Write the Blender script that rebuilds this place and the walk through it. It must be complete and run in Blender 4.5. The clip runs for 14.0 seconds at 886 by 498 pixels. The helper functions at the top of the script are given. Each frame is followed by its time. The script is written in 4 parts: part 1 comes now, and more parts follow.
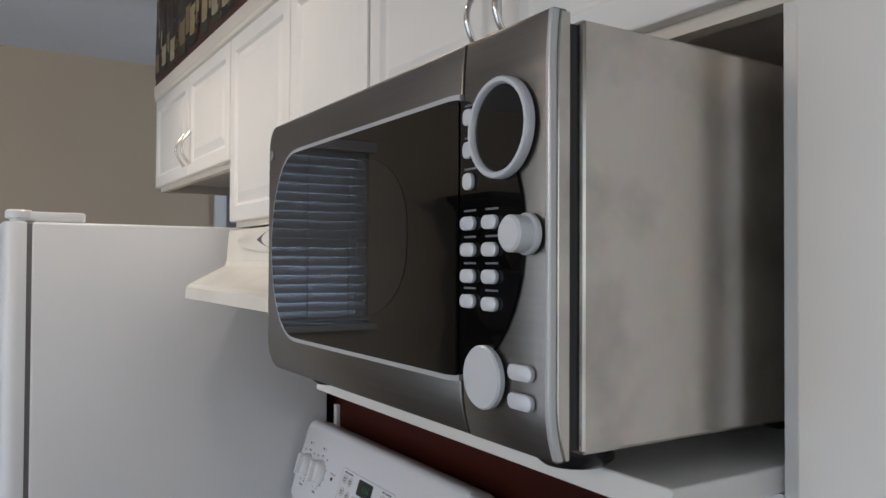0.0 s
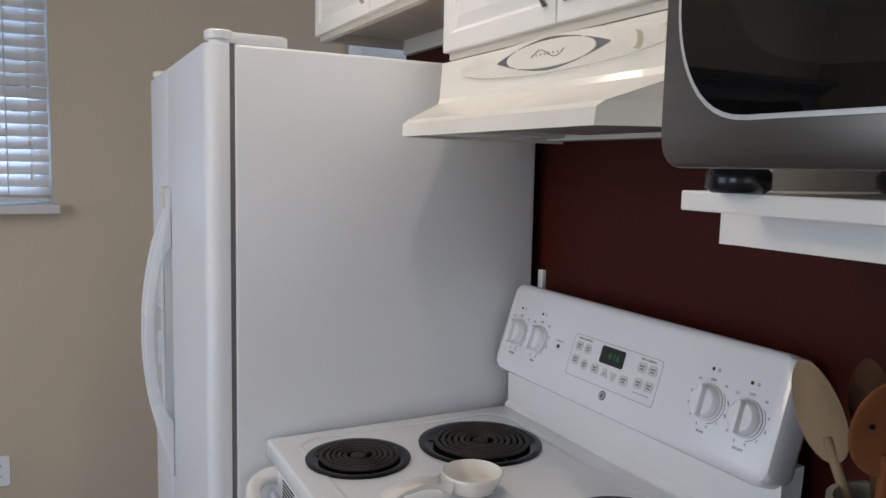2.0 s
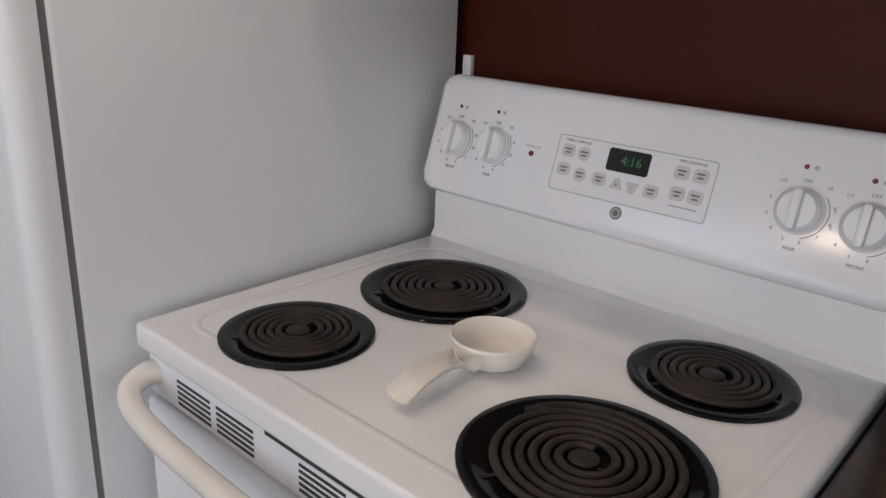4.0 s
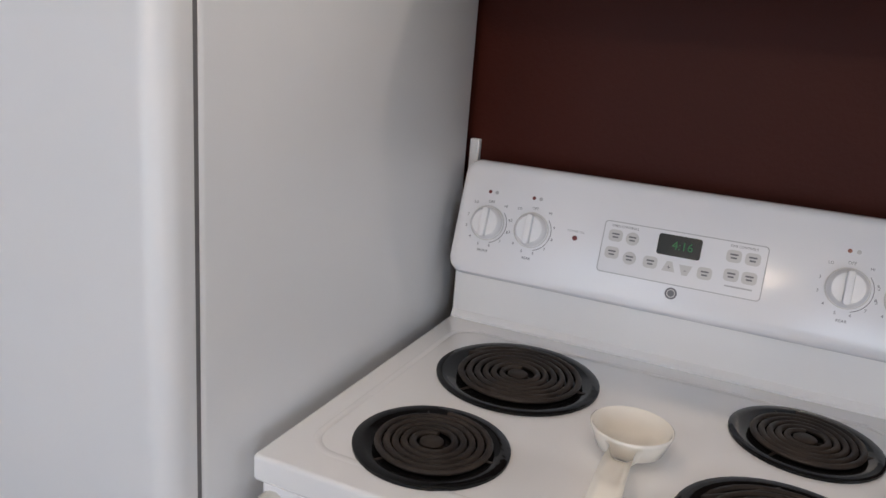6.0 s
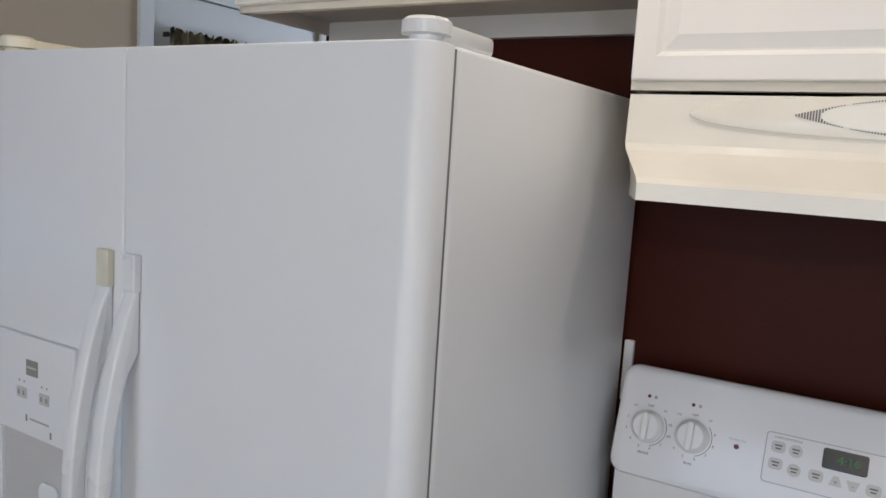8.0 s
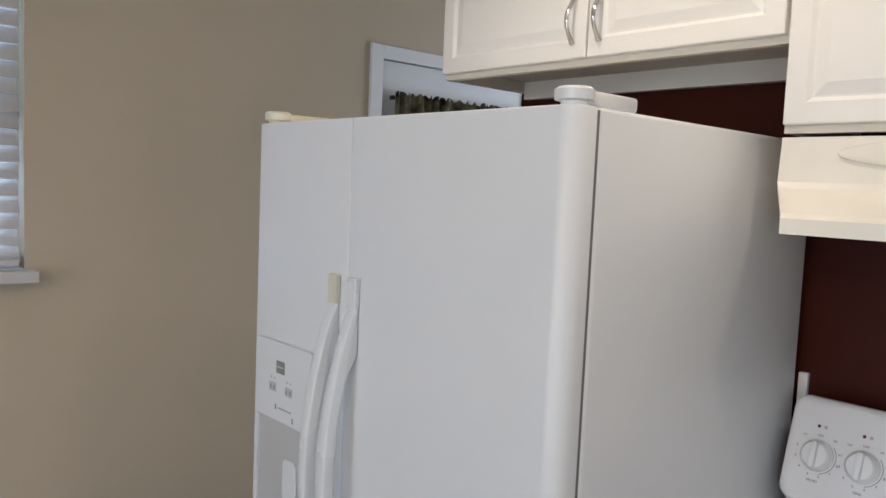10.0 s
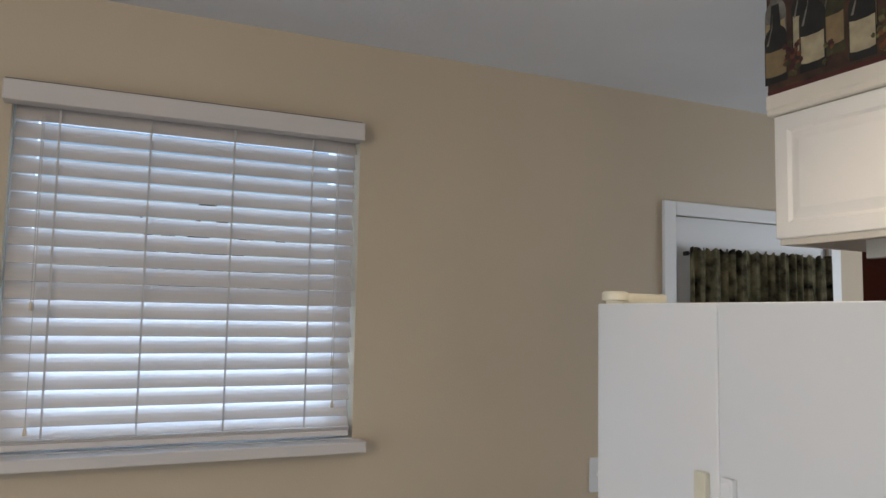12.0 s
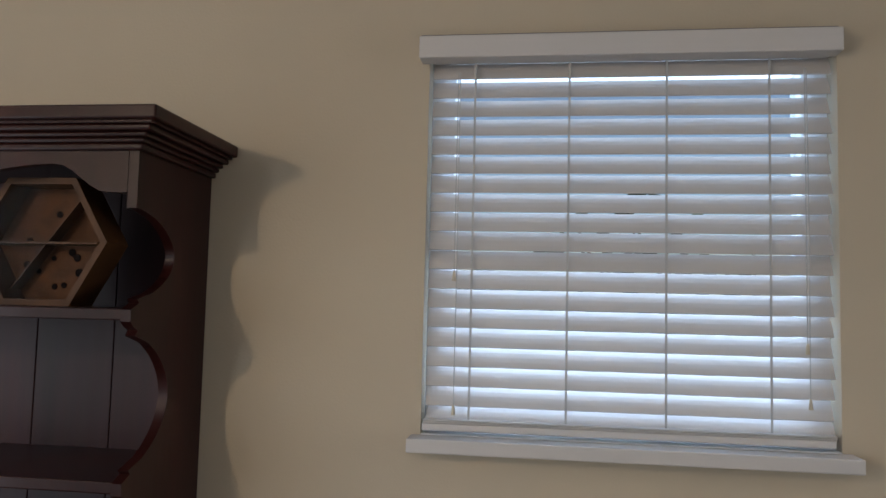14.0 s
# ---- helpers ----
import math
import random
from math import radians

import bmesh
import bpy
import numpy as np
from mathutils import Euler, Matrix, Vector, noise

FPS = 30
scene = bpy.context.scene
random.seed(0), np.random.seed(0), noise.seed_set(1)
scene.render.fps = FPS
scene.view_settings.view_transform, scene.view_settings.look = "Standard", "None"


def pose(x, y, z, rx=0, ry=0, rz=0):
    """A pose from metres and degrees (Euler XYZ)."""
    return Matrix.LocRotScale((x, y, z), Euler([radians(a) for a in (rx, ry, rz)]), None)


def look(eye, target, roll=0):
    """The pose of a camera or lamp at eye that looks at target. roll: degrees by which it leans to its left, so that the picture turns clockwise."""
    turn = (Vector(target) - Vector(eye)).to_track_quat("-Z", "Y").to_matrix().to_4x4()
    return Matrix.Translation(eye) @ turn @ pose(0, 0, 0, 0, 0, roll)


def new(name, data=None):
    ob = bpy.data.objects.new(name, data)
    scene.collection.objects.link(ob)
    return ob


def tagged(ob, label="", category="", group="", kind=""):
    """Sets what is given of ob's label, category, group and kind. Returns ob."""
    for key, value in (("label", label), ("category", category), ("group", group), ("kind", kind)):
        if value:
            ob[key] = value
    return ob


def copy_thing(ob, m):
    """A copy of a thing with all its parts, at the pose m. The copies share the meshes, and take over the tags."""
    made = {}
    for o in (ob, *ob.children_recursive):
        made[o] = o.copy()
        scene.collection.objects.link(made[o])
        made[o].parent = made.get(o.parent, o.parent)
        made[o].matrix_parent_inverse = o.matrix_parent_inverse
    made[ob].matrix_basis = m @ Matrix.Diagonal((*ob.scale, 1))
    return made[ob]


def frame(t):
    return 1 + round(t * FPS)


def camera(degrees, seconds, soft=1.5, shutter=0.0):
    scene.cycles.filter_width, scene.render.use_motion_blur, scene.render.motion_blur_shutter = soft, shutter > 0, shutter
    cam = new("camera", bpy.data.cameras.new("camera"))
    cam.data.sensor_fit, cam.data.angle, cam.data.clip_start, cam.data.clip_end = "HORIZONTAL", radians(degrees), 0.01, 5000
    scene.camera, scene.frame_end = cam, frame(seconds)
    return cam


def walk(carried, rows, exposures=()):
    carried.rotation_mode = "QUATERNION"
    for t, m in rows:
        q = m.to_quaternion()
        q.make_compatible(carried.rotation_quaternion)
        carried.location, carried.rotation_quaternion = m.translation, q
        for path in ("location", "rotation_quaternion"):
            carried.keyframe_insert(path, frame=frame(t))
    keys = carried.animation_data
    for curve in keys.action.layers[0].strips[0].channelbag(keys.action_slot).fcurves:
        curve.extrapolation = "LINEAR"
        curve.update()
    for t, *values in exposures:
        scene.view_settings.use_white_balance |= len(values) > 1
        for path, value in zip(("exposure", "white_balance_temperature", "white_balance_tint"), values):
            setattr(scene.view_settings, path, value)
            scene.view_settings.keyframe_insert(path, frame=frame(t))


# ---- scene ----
cam = camera(60.2, 14.0)
PATH = [
    (0, (-0.813, -1.862, 1.63), (0.241, -0.163, 1.666), 0.3),
    (0.5, (-0.862, -1.794, 1.62), (0.037, -0.008, 1.621), 0.6),
    (1, (-0.933, -1.721, 1.593), (-0.056, 0.076, 1.559), 1.3),
    (1.5, (-0.992, -1.593, 1.544), (-0.108, 0.198, 1.435), 1.1),
    (2, (-1.019, -1.481, 1.491), (-0.106, 0.285, 1.277), 1.3),
    (2.5, (-1.017, -1.343, 1.434), (-0.04, 0.374, 1.12), 1.6),
    (3, (-1.016, -1.183, 1.386), (0.083, 0.435, 0.97), 1.9),
    (3.2, (-1.013, -1.12, 1.369), (0.145, 0.443, 0.904), 2.0),
    (5.3, (-1.209, -0.617, 1.372), (0.473, 0.157, 0.618), 4.4),
    (5.5, (-1.23, -0.581, 1.395), (0.479, 0.174, 0.682), 4.3),
    (6, (-1.294, -0.514, 1.434), (0.467, 0.262, 0.893), 4.6),
    (6.5, (-1.353, -0.461, 1.522), (0.413, 0.359, 1.079), 4.5),
    (7, (-1.379, -0.439, 1.572), (0.372, 0.459, 1.211), 4.0),
    (7.5, (-1.402, -0.42, 1.594), (0.329, 0.538, 1.298), 3.7),
    (7.7, (-1.419, -0.42, 1.594), (0.301, 0.563, 1.324), 3.6),
    (9.8, (-1.564, -0.594, 1.577), (-0.166, 0.825, 1.395), 3.0),
    (10, (-1.562, -0.62, 1.597), (-0.224, 0.858, 1.435), 2.5),
    (10.5, (-1.562, -0.635, 1.643), (-0.355, 0.958, 1.571), 1.6),
    (11, (-1.585, -0.622, 1.666), (-0.516, 1.068, 1.715), 1.3),
    (11.5, (-1.634, -0.561, 1.678), (-0.696, 1.2, 1.816), 1.1),
    (12, (-1.724, -0.463, 1.684), (-0.896, 1.349, 1.857), 1.1),
    (12.5, (-1.754, -0.363, 1.665), (-1.092, 1.516, 1.84), 0.8),
    (13, (-1.729, -0.263, 1.669), (-1.3, 1.685, 1.813), 0.7),
    (13.5, (-1.653, -0.161, 1.627), (-1.557, 1.83, 1.788), 0.8),
    (14, (-1.654, -0.06, 1.616), (-1.917, 1.917, 1.766), 1.4),
]
TONE = [(0, -.16, 6000, 12), (1.0, -.03, 5950, 12), (1.5, 0, 5980, 12), (2.2, 0, 6000, 14), (3.0, 0, 6400, 17), (5.5, .2, 6400, 17), (6.5, .06, 6150, 13),
        (7.5, -.04, 6100, 12), (10, .05, 6300, 12), (11, -.05, 6550, 13), (12, -.03, 6650, 12), (13, -.02, 6650, 12), (13.5, -.08, 6550, 12), (14, -.12, 6500, 11)]
walk(cam, [(t, look(eye, target, roll)) for t, eye, target, roll in PATH], TONE)

# ---- world, sun, lights ----
world = bpy.data.worlds.new("sky")
scene.world = world
world.use_nodes = True
wn = world.node_tree.nodes
sky = wn.new("ShaderNodeTexSky")
sky.sky_type, sky.sun_disc = "NISHITA", False
sky.sun_elevation, sky.sun_rotation = radians(48), radians(200)
world.node_tree.links.new(sky.outputs[0], wn["Background"].inputs[0])
wn["Background"].inputs[1].default_value = 0.12


def lamp(name, kind, m, energy, color, **settings):
    data = bpy.data.lights.new(name, kind)
    data.energy, data.color = energy, color
    for key, value in settings.items():
        if key == "size":
            data.size = value
        elif key == "size_y":
            data.shape, data.size_y = "RECTANGLE", value
        elif key == "soft":
            data.shadow_soft_size = value
        elif key == "angle":
            data.angle = value
        elif key == "cone":
            data.spot_size, data.spot_blend = value, 0.7
    ob = new(name, data)
    ob.matrix_world = m
    return ob


lamp("sun", "SUN", look((3, -6, 7), (0, 0, 0)), 2.0, (1.0, 0.95, 0.86), angle=radians(0.6))
# daylight from unseen openings on the dining side and behind the walker
lamp("daylight_west", "AREA", look((-4.18, 0.20, 1.2), (0, 0.0, 1.2)), 26, (0.78, 0.89, 1.0), size=1.7, size_y=2.0)
# fill lamp added to brighten the pantry front; no opening known there
lamp("fill_patio_side", "AREA", look((-4.18, -2.60, 1.3), (0, -2.0, 1.3)), 28, (0.80, 0.90, 1.0), size=1.2, size_y=1.6)
# fill lamp behind the walker, in an unseen, added opening
lamp("fill_south", "AREA", look((-1.2, -4.08, 1.4), (-1.2, 0, 1.4)), 6, (0.92, 0.96, 1.0), size=1.5, size_y=1.5)
# fill lamp added to brighten the far door through a made-up opening
lamp("fill_hall", "AREA", look((1.88, 0.7, 1.6), (0, 0.9, 1.6)), 16, (0.84, 0.92, 1.0), size=0.9, size_y=1.0)
# stands in for the daylight outside the kitchen window
lamp("daylight_window", "AREA", look((-1.47, 2.50, 1.10), (-1.47, 1.8, 1.58)), 135, (0.46, 0.69, 1.0), size=1.6, size_y=0.8)
lamp("dining_bulb", "POINT", pose(-3.30, -0.85, 2.24), 42, (1.0, 0.80, 0.58), soft=0.08)
# three small bulbs in a row on the kitchen ceiling
KITCHEN = ((-0.66, -0.52), (-0.66, -0.06), (-0.66, 0.36))
for bulb_x, bulb_y in KITCHEN:
    lamp("kitchen_bulb", "SPOT", pose(bulb_x, bulb_y, 2.40), 6.5, (1.0, 0.84, 0.66), soft=0.035, cone=radians(136))

# ---- materials ----


def mat(name, color, rough=0.5, metal=0.0, vary=0.06, scale=2.5, grain=0.0, grain_scale=250.0, bump=0.0, stretch=(1, 1, 1), spec=0.5, coat=0.0, dark=None, mask=0.5):
    """A surface whose colour, gloss and relief vary at a coarse and a fine scale."""
    m = bpy.data.materials.new(name)
    m.use_nodes = True
    n, link = m.node_tree.nodes, m.node_tree.links.new
    p = n["Principled BSDF"]
    p.inputs["Metallic"].default_value = metal
    p.inputs["Specular IOR Level"].default_value = spec
    p.inputs["Coat Weight"].default_value = coat
    p.inputs["Coat Roughness"].default_value = 0.08
    where, place = n.new("ShaderNodeTexCoord"), n.new("ShaderNodeMapping")
    link(where.outputs["Object"], place.inputs["Vector"])
    place.inputs["Scale"].default_value = stretch
    coarse, fine = n.new("ShaderNodeTexNoise"), n.new("ShaderNodeTexNoise")
    coarse.inputs["Scale"].default_value, coarse.inputs["Detail"].default_value = scale, 5
    fine.inputs["Scale"].default_value, fine.inputs["Detail"].default_value = grain_scale, 3
    for tex in (coarse, fine):
        link(place.outputs[0], tex.inputs["Vector"])
    ramp = n.new("ShaderNodeValToRGB")
    low = dark or tuple(c * (1 - 2 * vary) for c in color)
    high = tuple(min(1, c * (1 + vary)) for c in color)
    ramp.color_ramp.elements[0].position, ramp.color_ramp.elements[1].position = mask - 0.22, mask + 0.2
    ramp.color_ramp.elements[0].color, ramp.color_ramp.elements[1].color = (*low, 1), (*high, 1)
    link(coarse.outputs["Fac"], ramp.inputs[0])
    mix = n.new("ShaderNodeMix")
    mix.data_type, mix.blend_type = "RGBA", "MULTIPLY"
    mix.inputs["Factor"].default_value = grain
    link(ramp.outputs[0], mix.inputs[6])
    link(fine.outputs["Color"], mix.inputs[7])
    link(mix.outputs[2], p.inputs["Base Color"])
    rr = n.new("ShaderNodeMapRange")
    rr.inputs["To Min"].default_value, rr.inputs["To Max"].default_value = max(0.02, rough * 0.85), min(1, rough * 1.15)
    link(coarse.outputs["Fac"], rr.inputs["Value"])
    link(rr.outputs[0], p.inputs["Roughness"])
    if bump:
        b = n.new("ShaderNodeBump")
        b.inputs["Strength"].default_value, b.inputs["Distance"].default_value = bump, 0.002
        link(fine.outputs["Fac"], b.inputs["Height"])
        link(b.outputs[0], p.inputs["Normal"])
    return m


def glass_mat(name, color, rough=0.0, alpha=0.15):
    m = bpy.data.materials.new(name)
    m.use_nodes = True
    p = m.node_tree.nodes["Principled BSDF"]
    p.inputs["Base Color"].default_value = (*color, 1)
    p.inputs["Roughness"].default_value = rough
    p.inputs["Alpha"].default_value = alpha
    return m


def glow_mat(name, color, strength):
    m = bpy.data.materials.new(name)
    m.use_nodes = True
    p = m.node_tree.nodes["Principled BSDF"]
    p.inputs["Base Color"].default_value = (*color, 1)
    p.inputs["Emission Color"].default_value = (*color, 1)
    p.inputs["Emission Strength"].default_value = strength
    return m


TAN = mat("tan_wall_paint", (0.53, 0.445, 0.332), 0.7, vary=0.03, scale=1.4, bump=0.25, grain_scale=160)
BROWN = mat("chocolate_wall_paint", (0.051, 0.0098, 0.0056), 0.5, spec=0.12, vary=0.08, scale=2.0, bump=0.2, grain_scale=180)
CEIL = mat("ceiling_paint", (0.70, 0.71, 0.74), 0.85, vary=0.03, bump=0.8, grain_scale=70)
TRIMW = mat("white_trim_paint", (0.78, 0.79, 0.80), 0.4, vary=0.02, bump=0.05)
DOORW = mat("white_door_paint", (0.74, 0.76, 0.78), 0.4, vary=0.02, bump=0.05)
CAB = mat("white_thermofoil", (0.80, 0.78, 0.74), 0.38, vary=0.015, scale=4, bump=0.03, grain_scale=90)
CREAM = mat("cream_cabinet_frame", (0.74, 0.69, 0.60), 0.45, vary=0.03, bump=0.05)
CABIN = mat("greyer_cabinet_box", (0.52, 0.47, 0.42), 0.55, vary=0.06)
FRIDGE = mat("white_pebbled_enamel", (0.78, 0.79, 0.80), 0.34, vary=0.012, bump=0.05, grain_scale=420)
FRIDGEG = mat("fridge_smooth_plastic", (0.79, 0.80, 0.81), 0.28, vary=0.012)
GASKET_GAP = mat("grey_gasket_and_gap_shade", (0.19, 0.182, 0.182), 0.6, vary=0.08)
YELLOW = mat("yellowed_plastic", (0.76, 0.72, 0.58), 0.35, vary=0.04, scale=20)
ENAMEL = mat("white_stove_enamel", (0.82, 0.82, 0.82), 0.14, vary=0.012, coat=0.3)
ENAMEL2 = mat("white_range_panel", (0.78, 0.78, 0.80), 0.20, vary=0.012)
KNOBM = mat("white_knob_plastic", (0.80, 0.80, 0.81), 0.36, vary=0.012)
HOODM = mat("almond_hood_enamel", (0.80, 0.765, 0.68), 0.16, vary=0.03, scale=6)
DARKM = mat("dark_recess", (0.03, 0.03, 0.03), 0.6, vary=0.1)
PORC = mat("black_porcelain", (0.008, 0.008, 0.0085), 0.06, vary=0.1, spec=0.22, coat=0.0)
COIL = mat("burner_coil_metal", (0.030, 0.021, 0.016), 0.55, spec=0.3, metal=0.0, vary=0.25, scale=30, bump=0.2, grain_scale=500)
CHROME = mat("brushed_nickel", (0.62, 0.60, 0.57), 0.22, metal=1.0, vary=0.04, scale=30)
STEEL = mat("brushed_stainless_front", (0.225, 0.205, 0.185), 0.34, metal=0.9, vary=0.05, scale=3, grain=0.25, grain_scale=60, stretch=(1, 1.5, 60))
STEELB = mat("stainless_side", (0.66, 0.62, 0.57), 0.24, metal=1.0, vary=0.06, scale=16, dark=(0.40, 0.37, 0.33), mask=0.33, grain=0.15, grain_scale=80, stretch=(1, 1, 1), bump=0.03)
SILVER = mat("silver_plastic", (0.62, 0.62, 0.62), 0.3, metal=0.3, vary=0.03)
BUTTON = mat("pale_silver_button", (0.70, 0.71, 0.73), 0.32, vary=0.03, metal=0.1)
BLACKG = mat("black_door_glass", (0.004, 0.004, 0.004), 0.012, vary=0.05, spec=0.5)
MESHG = mat("window_screen_glass", (0.012, 0.012, 0.0115), 0.02, vary=0.05, spec=0.5)
RUBBER = mat("black_rubber", (0.012, 0.012, 0.013), 0.25, vary=0.1)
INK = mat("grey_print", (0.16, 0.16, 0.17), 0.5, vary=0.05)
INK2 = mat("pale_print", (0.42, 0.42, 0.43), 0.5, vary=0.05)
INK3 = mat("soft_grey_print", (0.27, 0.26, 0.245), 0.5, vary=0.05)
KEY = mat("grey_touch_key", (0.56, 0.55, 0.54), 0.35, vary=0.03)
REDI = mat("red_indicator", (0.16, 0.03, 0.03), 0.2, vary=0.05)
LCD = mat("dark_display_glass", (0.008, 0.012, 0.009), 0.22, vary=0.05)
DIGIT = glow_mat("green_digits", (0.02, 0.16, 0.045), 0.03)
CERAM = mat("cream_glazed_ceramic", (0.82, 0.785, 0.71), 0.06, vary=0.03, scale=14, coat=0.5)
BLIND = mat("white_faux_wood_slat", (0.58, 0.545, 0.525), 0.45, vary=0.02, stretch=(1, 12, 12))
CORD = mat("greyed_white_cord", (0.49, 0.475, 0.46), 0.8, vary=0.05)
TASSEL = mat("wooden_tassel", (0.62, 0.52, 0.38), 0.45, vary=0.1, scale=40)
CHERRY = mat("dark_cherry_wood", (0.034, 0.0072, 0.0058), 0.36, spec=0.2, vary=0.3, scale=5, bump=0.08, grain_scale=60, grain=0.35, stretch=(1, 1, 0.15), coat=0.1)
# back planks: cherry lightened and blued in its colour for reflected sheen
CHERRY_SHEEN = mat("dark_cherry_planks_sheen", (0.050, 0.021, 0.023), 0.38, spec=0.2, vary=0.3, scale=6, bump=0.1, grain_scale=50, grain=0.35, stretch=(1, 1, 0.12))
COUNTER = mat("dark_brown_laminate", (0.070, 0.048, 0.036), 0.3, vary=0.4, scale=40, grain=0.4, grain_scale=300)
FLOORM = mat("brown_floor_vinyl", (0.10, 0.068, 0.050), 0.5, vary=0.3, scale=7, grain=0.4, grain_scale=90, bump=0.2)
PAPER = mat("brown_wine_wallpaper", (0.070, 0.032, 0.018), 0.6, vary=0.4, scale=16, grain=0.3, grain_scale=120)
PAPER2 = mat("maroon_wallpaper_edge", (0.075, 0.014, 0.012), 0.6, vary=0.15, scale=16)
BOTTLE = [mat("bottle_print_" + k, c, 0.55, vary=0.3, scale=30) for k, c in (("black", (0.012, 0.012, 0.010)), ("olive", (0.040, 0.036, 0.014)), ("umber", (0.09, 0.045, 0.02)), ("grey", (0.16, 0.15, 0.13)))]
FRUIT = [mat("fruit_print_" + k, c, 0.6, vary=0.35, scale=60) for k, c in (("leaf", (0.055, 0.050, 0.02)), ("olive", (0.13, 0.115, 0.04)), ("plum", (0.055, 0.016, 0.016)), ("rust", (0.14, 0.05, 0.02)))]
LABELP = [mat("bottle_label_" + k, c, 0.6, vary=0.12, scale=40) for k, c in (("cream", (0.32, 0.25, 0.13)), ("tan", (0.21, 0.15, 0.075)), ("white", (0.37, 0.32, 0.21)))]
FABRIC = mat("dark_patterned_fabric", (0.36, 0.32, 0.20), 0.9, spec=0.1, vary=0.3, scale=22, dark=(0.014, 0.012, 0.012), mask=0.50, grain=0.4, grain_scale=140, bump=0.3)
# wood tones scaled by 0.48 to hold the shade under the microwave shelf
WOODS = [mat("shaded_spoon_wood_" + k, tuple(0.48 * q for q in c), 0.7, spec=0.15, vary=0.15, scale=12, stretch=(1, 1, 0.3), bump=0.1, grain_scale=120) for k, c in (("pale", (0.46, 0.33, 0.20)), ("red", (0.36, 0.13, 0.045)), ("dark", (0.16, 0.075, 0.035)), ("tan", (0.40, 0.27, 0.15)))]
CROCK = mat("glazed_stoneware", (0.36, 0.34, 0.27), 0.2, vary=0.15, scale=9, coat=0.3)
STRAW = mat("wire_whisk", (0.06, 0.048, 0.03), 0.5, vary=0.2)
BOXW = mat("honey_wood_frame", (0.075, 0.032, 0.012), 0.45, spec=0.15, vary=0.25, scale=8, stretch=(1, 1, 0.3))
BOXI = mat("speckled_wood_inlay", (0.085, 0.036, 0.016), 0.6, spec=0.08, vary=0.2, scale=20, dark=(0.035, 0.018, 0.012), mask=0.34)
KNOT = mat("dark_knot_and_hole_shade", (0.012, 0.008, 0.007), 0.9, spec=0.05, vary=0.1)
GLASS = glass_mat("clear_pane", (0.02, 0.025, 0.025), 0.0, 0.08)
BOXG = glass_mat("thin_box_glass", (0.02, 0.02, 0.02), 0.05, 0.03)
LENS = glow_mat("frosted_lamp_glass", (1.0, 0.80, 0.52), 1.2)
LEAFG = mat("garden_foliage", (0.06, 0.10, 0.03), 0.8, vary=0.5, scale=1.2)
BULBC = mat("hood_lamp_cover", (0.62, 0.60, 0.55), 0.25, vary=0.04)
FILTER = mat("hood_grease_filter", (0.42, 0.40, 0.37), 0.45, metal=0.6, vary=0.2, scale=60, bump=0.5, grain_scale=260)

# ---- building helpers ----
ORIGIN = {}


def thing(name, at, label, category, group="", kind=""):
    """An Empty at the base of a thing, for its parts."""
    ob = new(name)
    ob.location = at
    ob.empty_display_size = 0.05
    ORIGIN[ob] = Vector(at)
    return tagged(ob, label, category, group, kind)


def part(name, bm, material, parent=None, label="", smooth=False, category="", group="", kind=""):
    """Links a bmesh, built in world metres, as one mesh object under a thing or a part."""
    base = ORIGIN.get(parent, Vector((0, 0, 0)))
    bmesh.ops.recalc_face_normals(bm, faces=bm.faces)
    if parent:
        bmesh.ops.translate(bm, vec=-base, verts=bm.verts)
    data = bpy.data.meshes.new(name)
    bm.to_mesh(data)
    bm.free()
    data.materials.append(material)
    if smooth:
        for poly in data.polygons:
            poly.use_smooth = True
        data.set_sharp_from_angle(angle=radians(smooth if smooth is not True else 40))
    ob = new(name, data)
    if parent:
        ob.parent = parent
        ORIGIN[ob] = base
    return tagged(ob, label, category, group, kind)


def merge(*bms):
    out = bms[0]
    for b in bms[1:]:
        tmp = bpy.data.meshes.new("tmp")
        b.to_mesh(tmp)
        out.from_mesh(tmp)
        b.free()
        bpy.data.meshes.remove(tmp)
    return out


def box(lo, hi, bevel=0.0, seg=2):
    bm = bmesh.new()
    bmesh.ops.create_cube(bm, size=1)
    for v in bm.verts:
        v.co = Vector([lo[i] + (v.co[i] + 0.5) * (hi[i] - lo[i]) for i in range(3)])
    if bevel:
        bmesh.ops.bevel(bm, geom=bm.edges[:], offset=bevel, segments=seg, profile=0.5, affect="EDGES")
    return bm


def prism(points, axis, lo, hi, bevel=0.0, seg=2):
    """A flat outline pushed along an axis: x takes (y, z) points, y takes (x, z), z takes (x, y)."""
    bm = bmesh.new()
    place = {"x": lambda p, d: (d, p[0], p[1]), "y": lambda p, d: (p[0], d, p[1]), "z": lambda p, d: (p[0], p[1], d)}[axis]
    a = [bm.verts.new(place(p, lo)) for p in points]
    b = [bm.verts.new(place(p, hi)) for p in points]
    bm.faces.new(a)
    bm.faces.new(b[::-1])
    n = len(points)
    for i in range(n):
        bm.faces.new((a[i], b[i], b[(i + 1) % n], a[(i + 1) % n]))
    if bevel:
        bmesh.ops.recalc_face_normals(bm, faces=bm.faces)
        rims = [e for e in bm.edges if len({v in a for v in e.verts}) == 1]
        bmesh.ops.bevel(bm, geom=rims, offset=bevel, segments=seg, profile=0.5, affect="EDGES")
    return bm


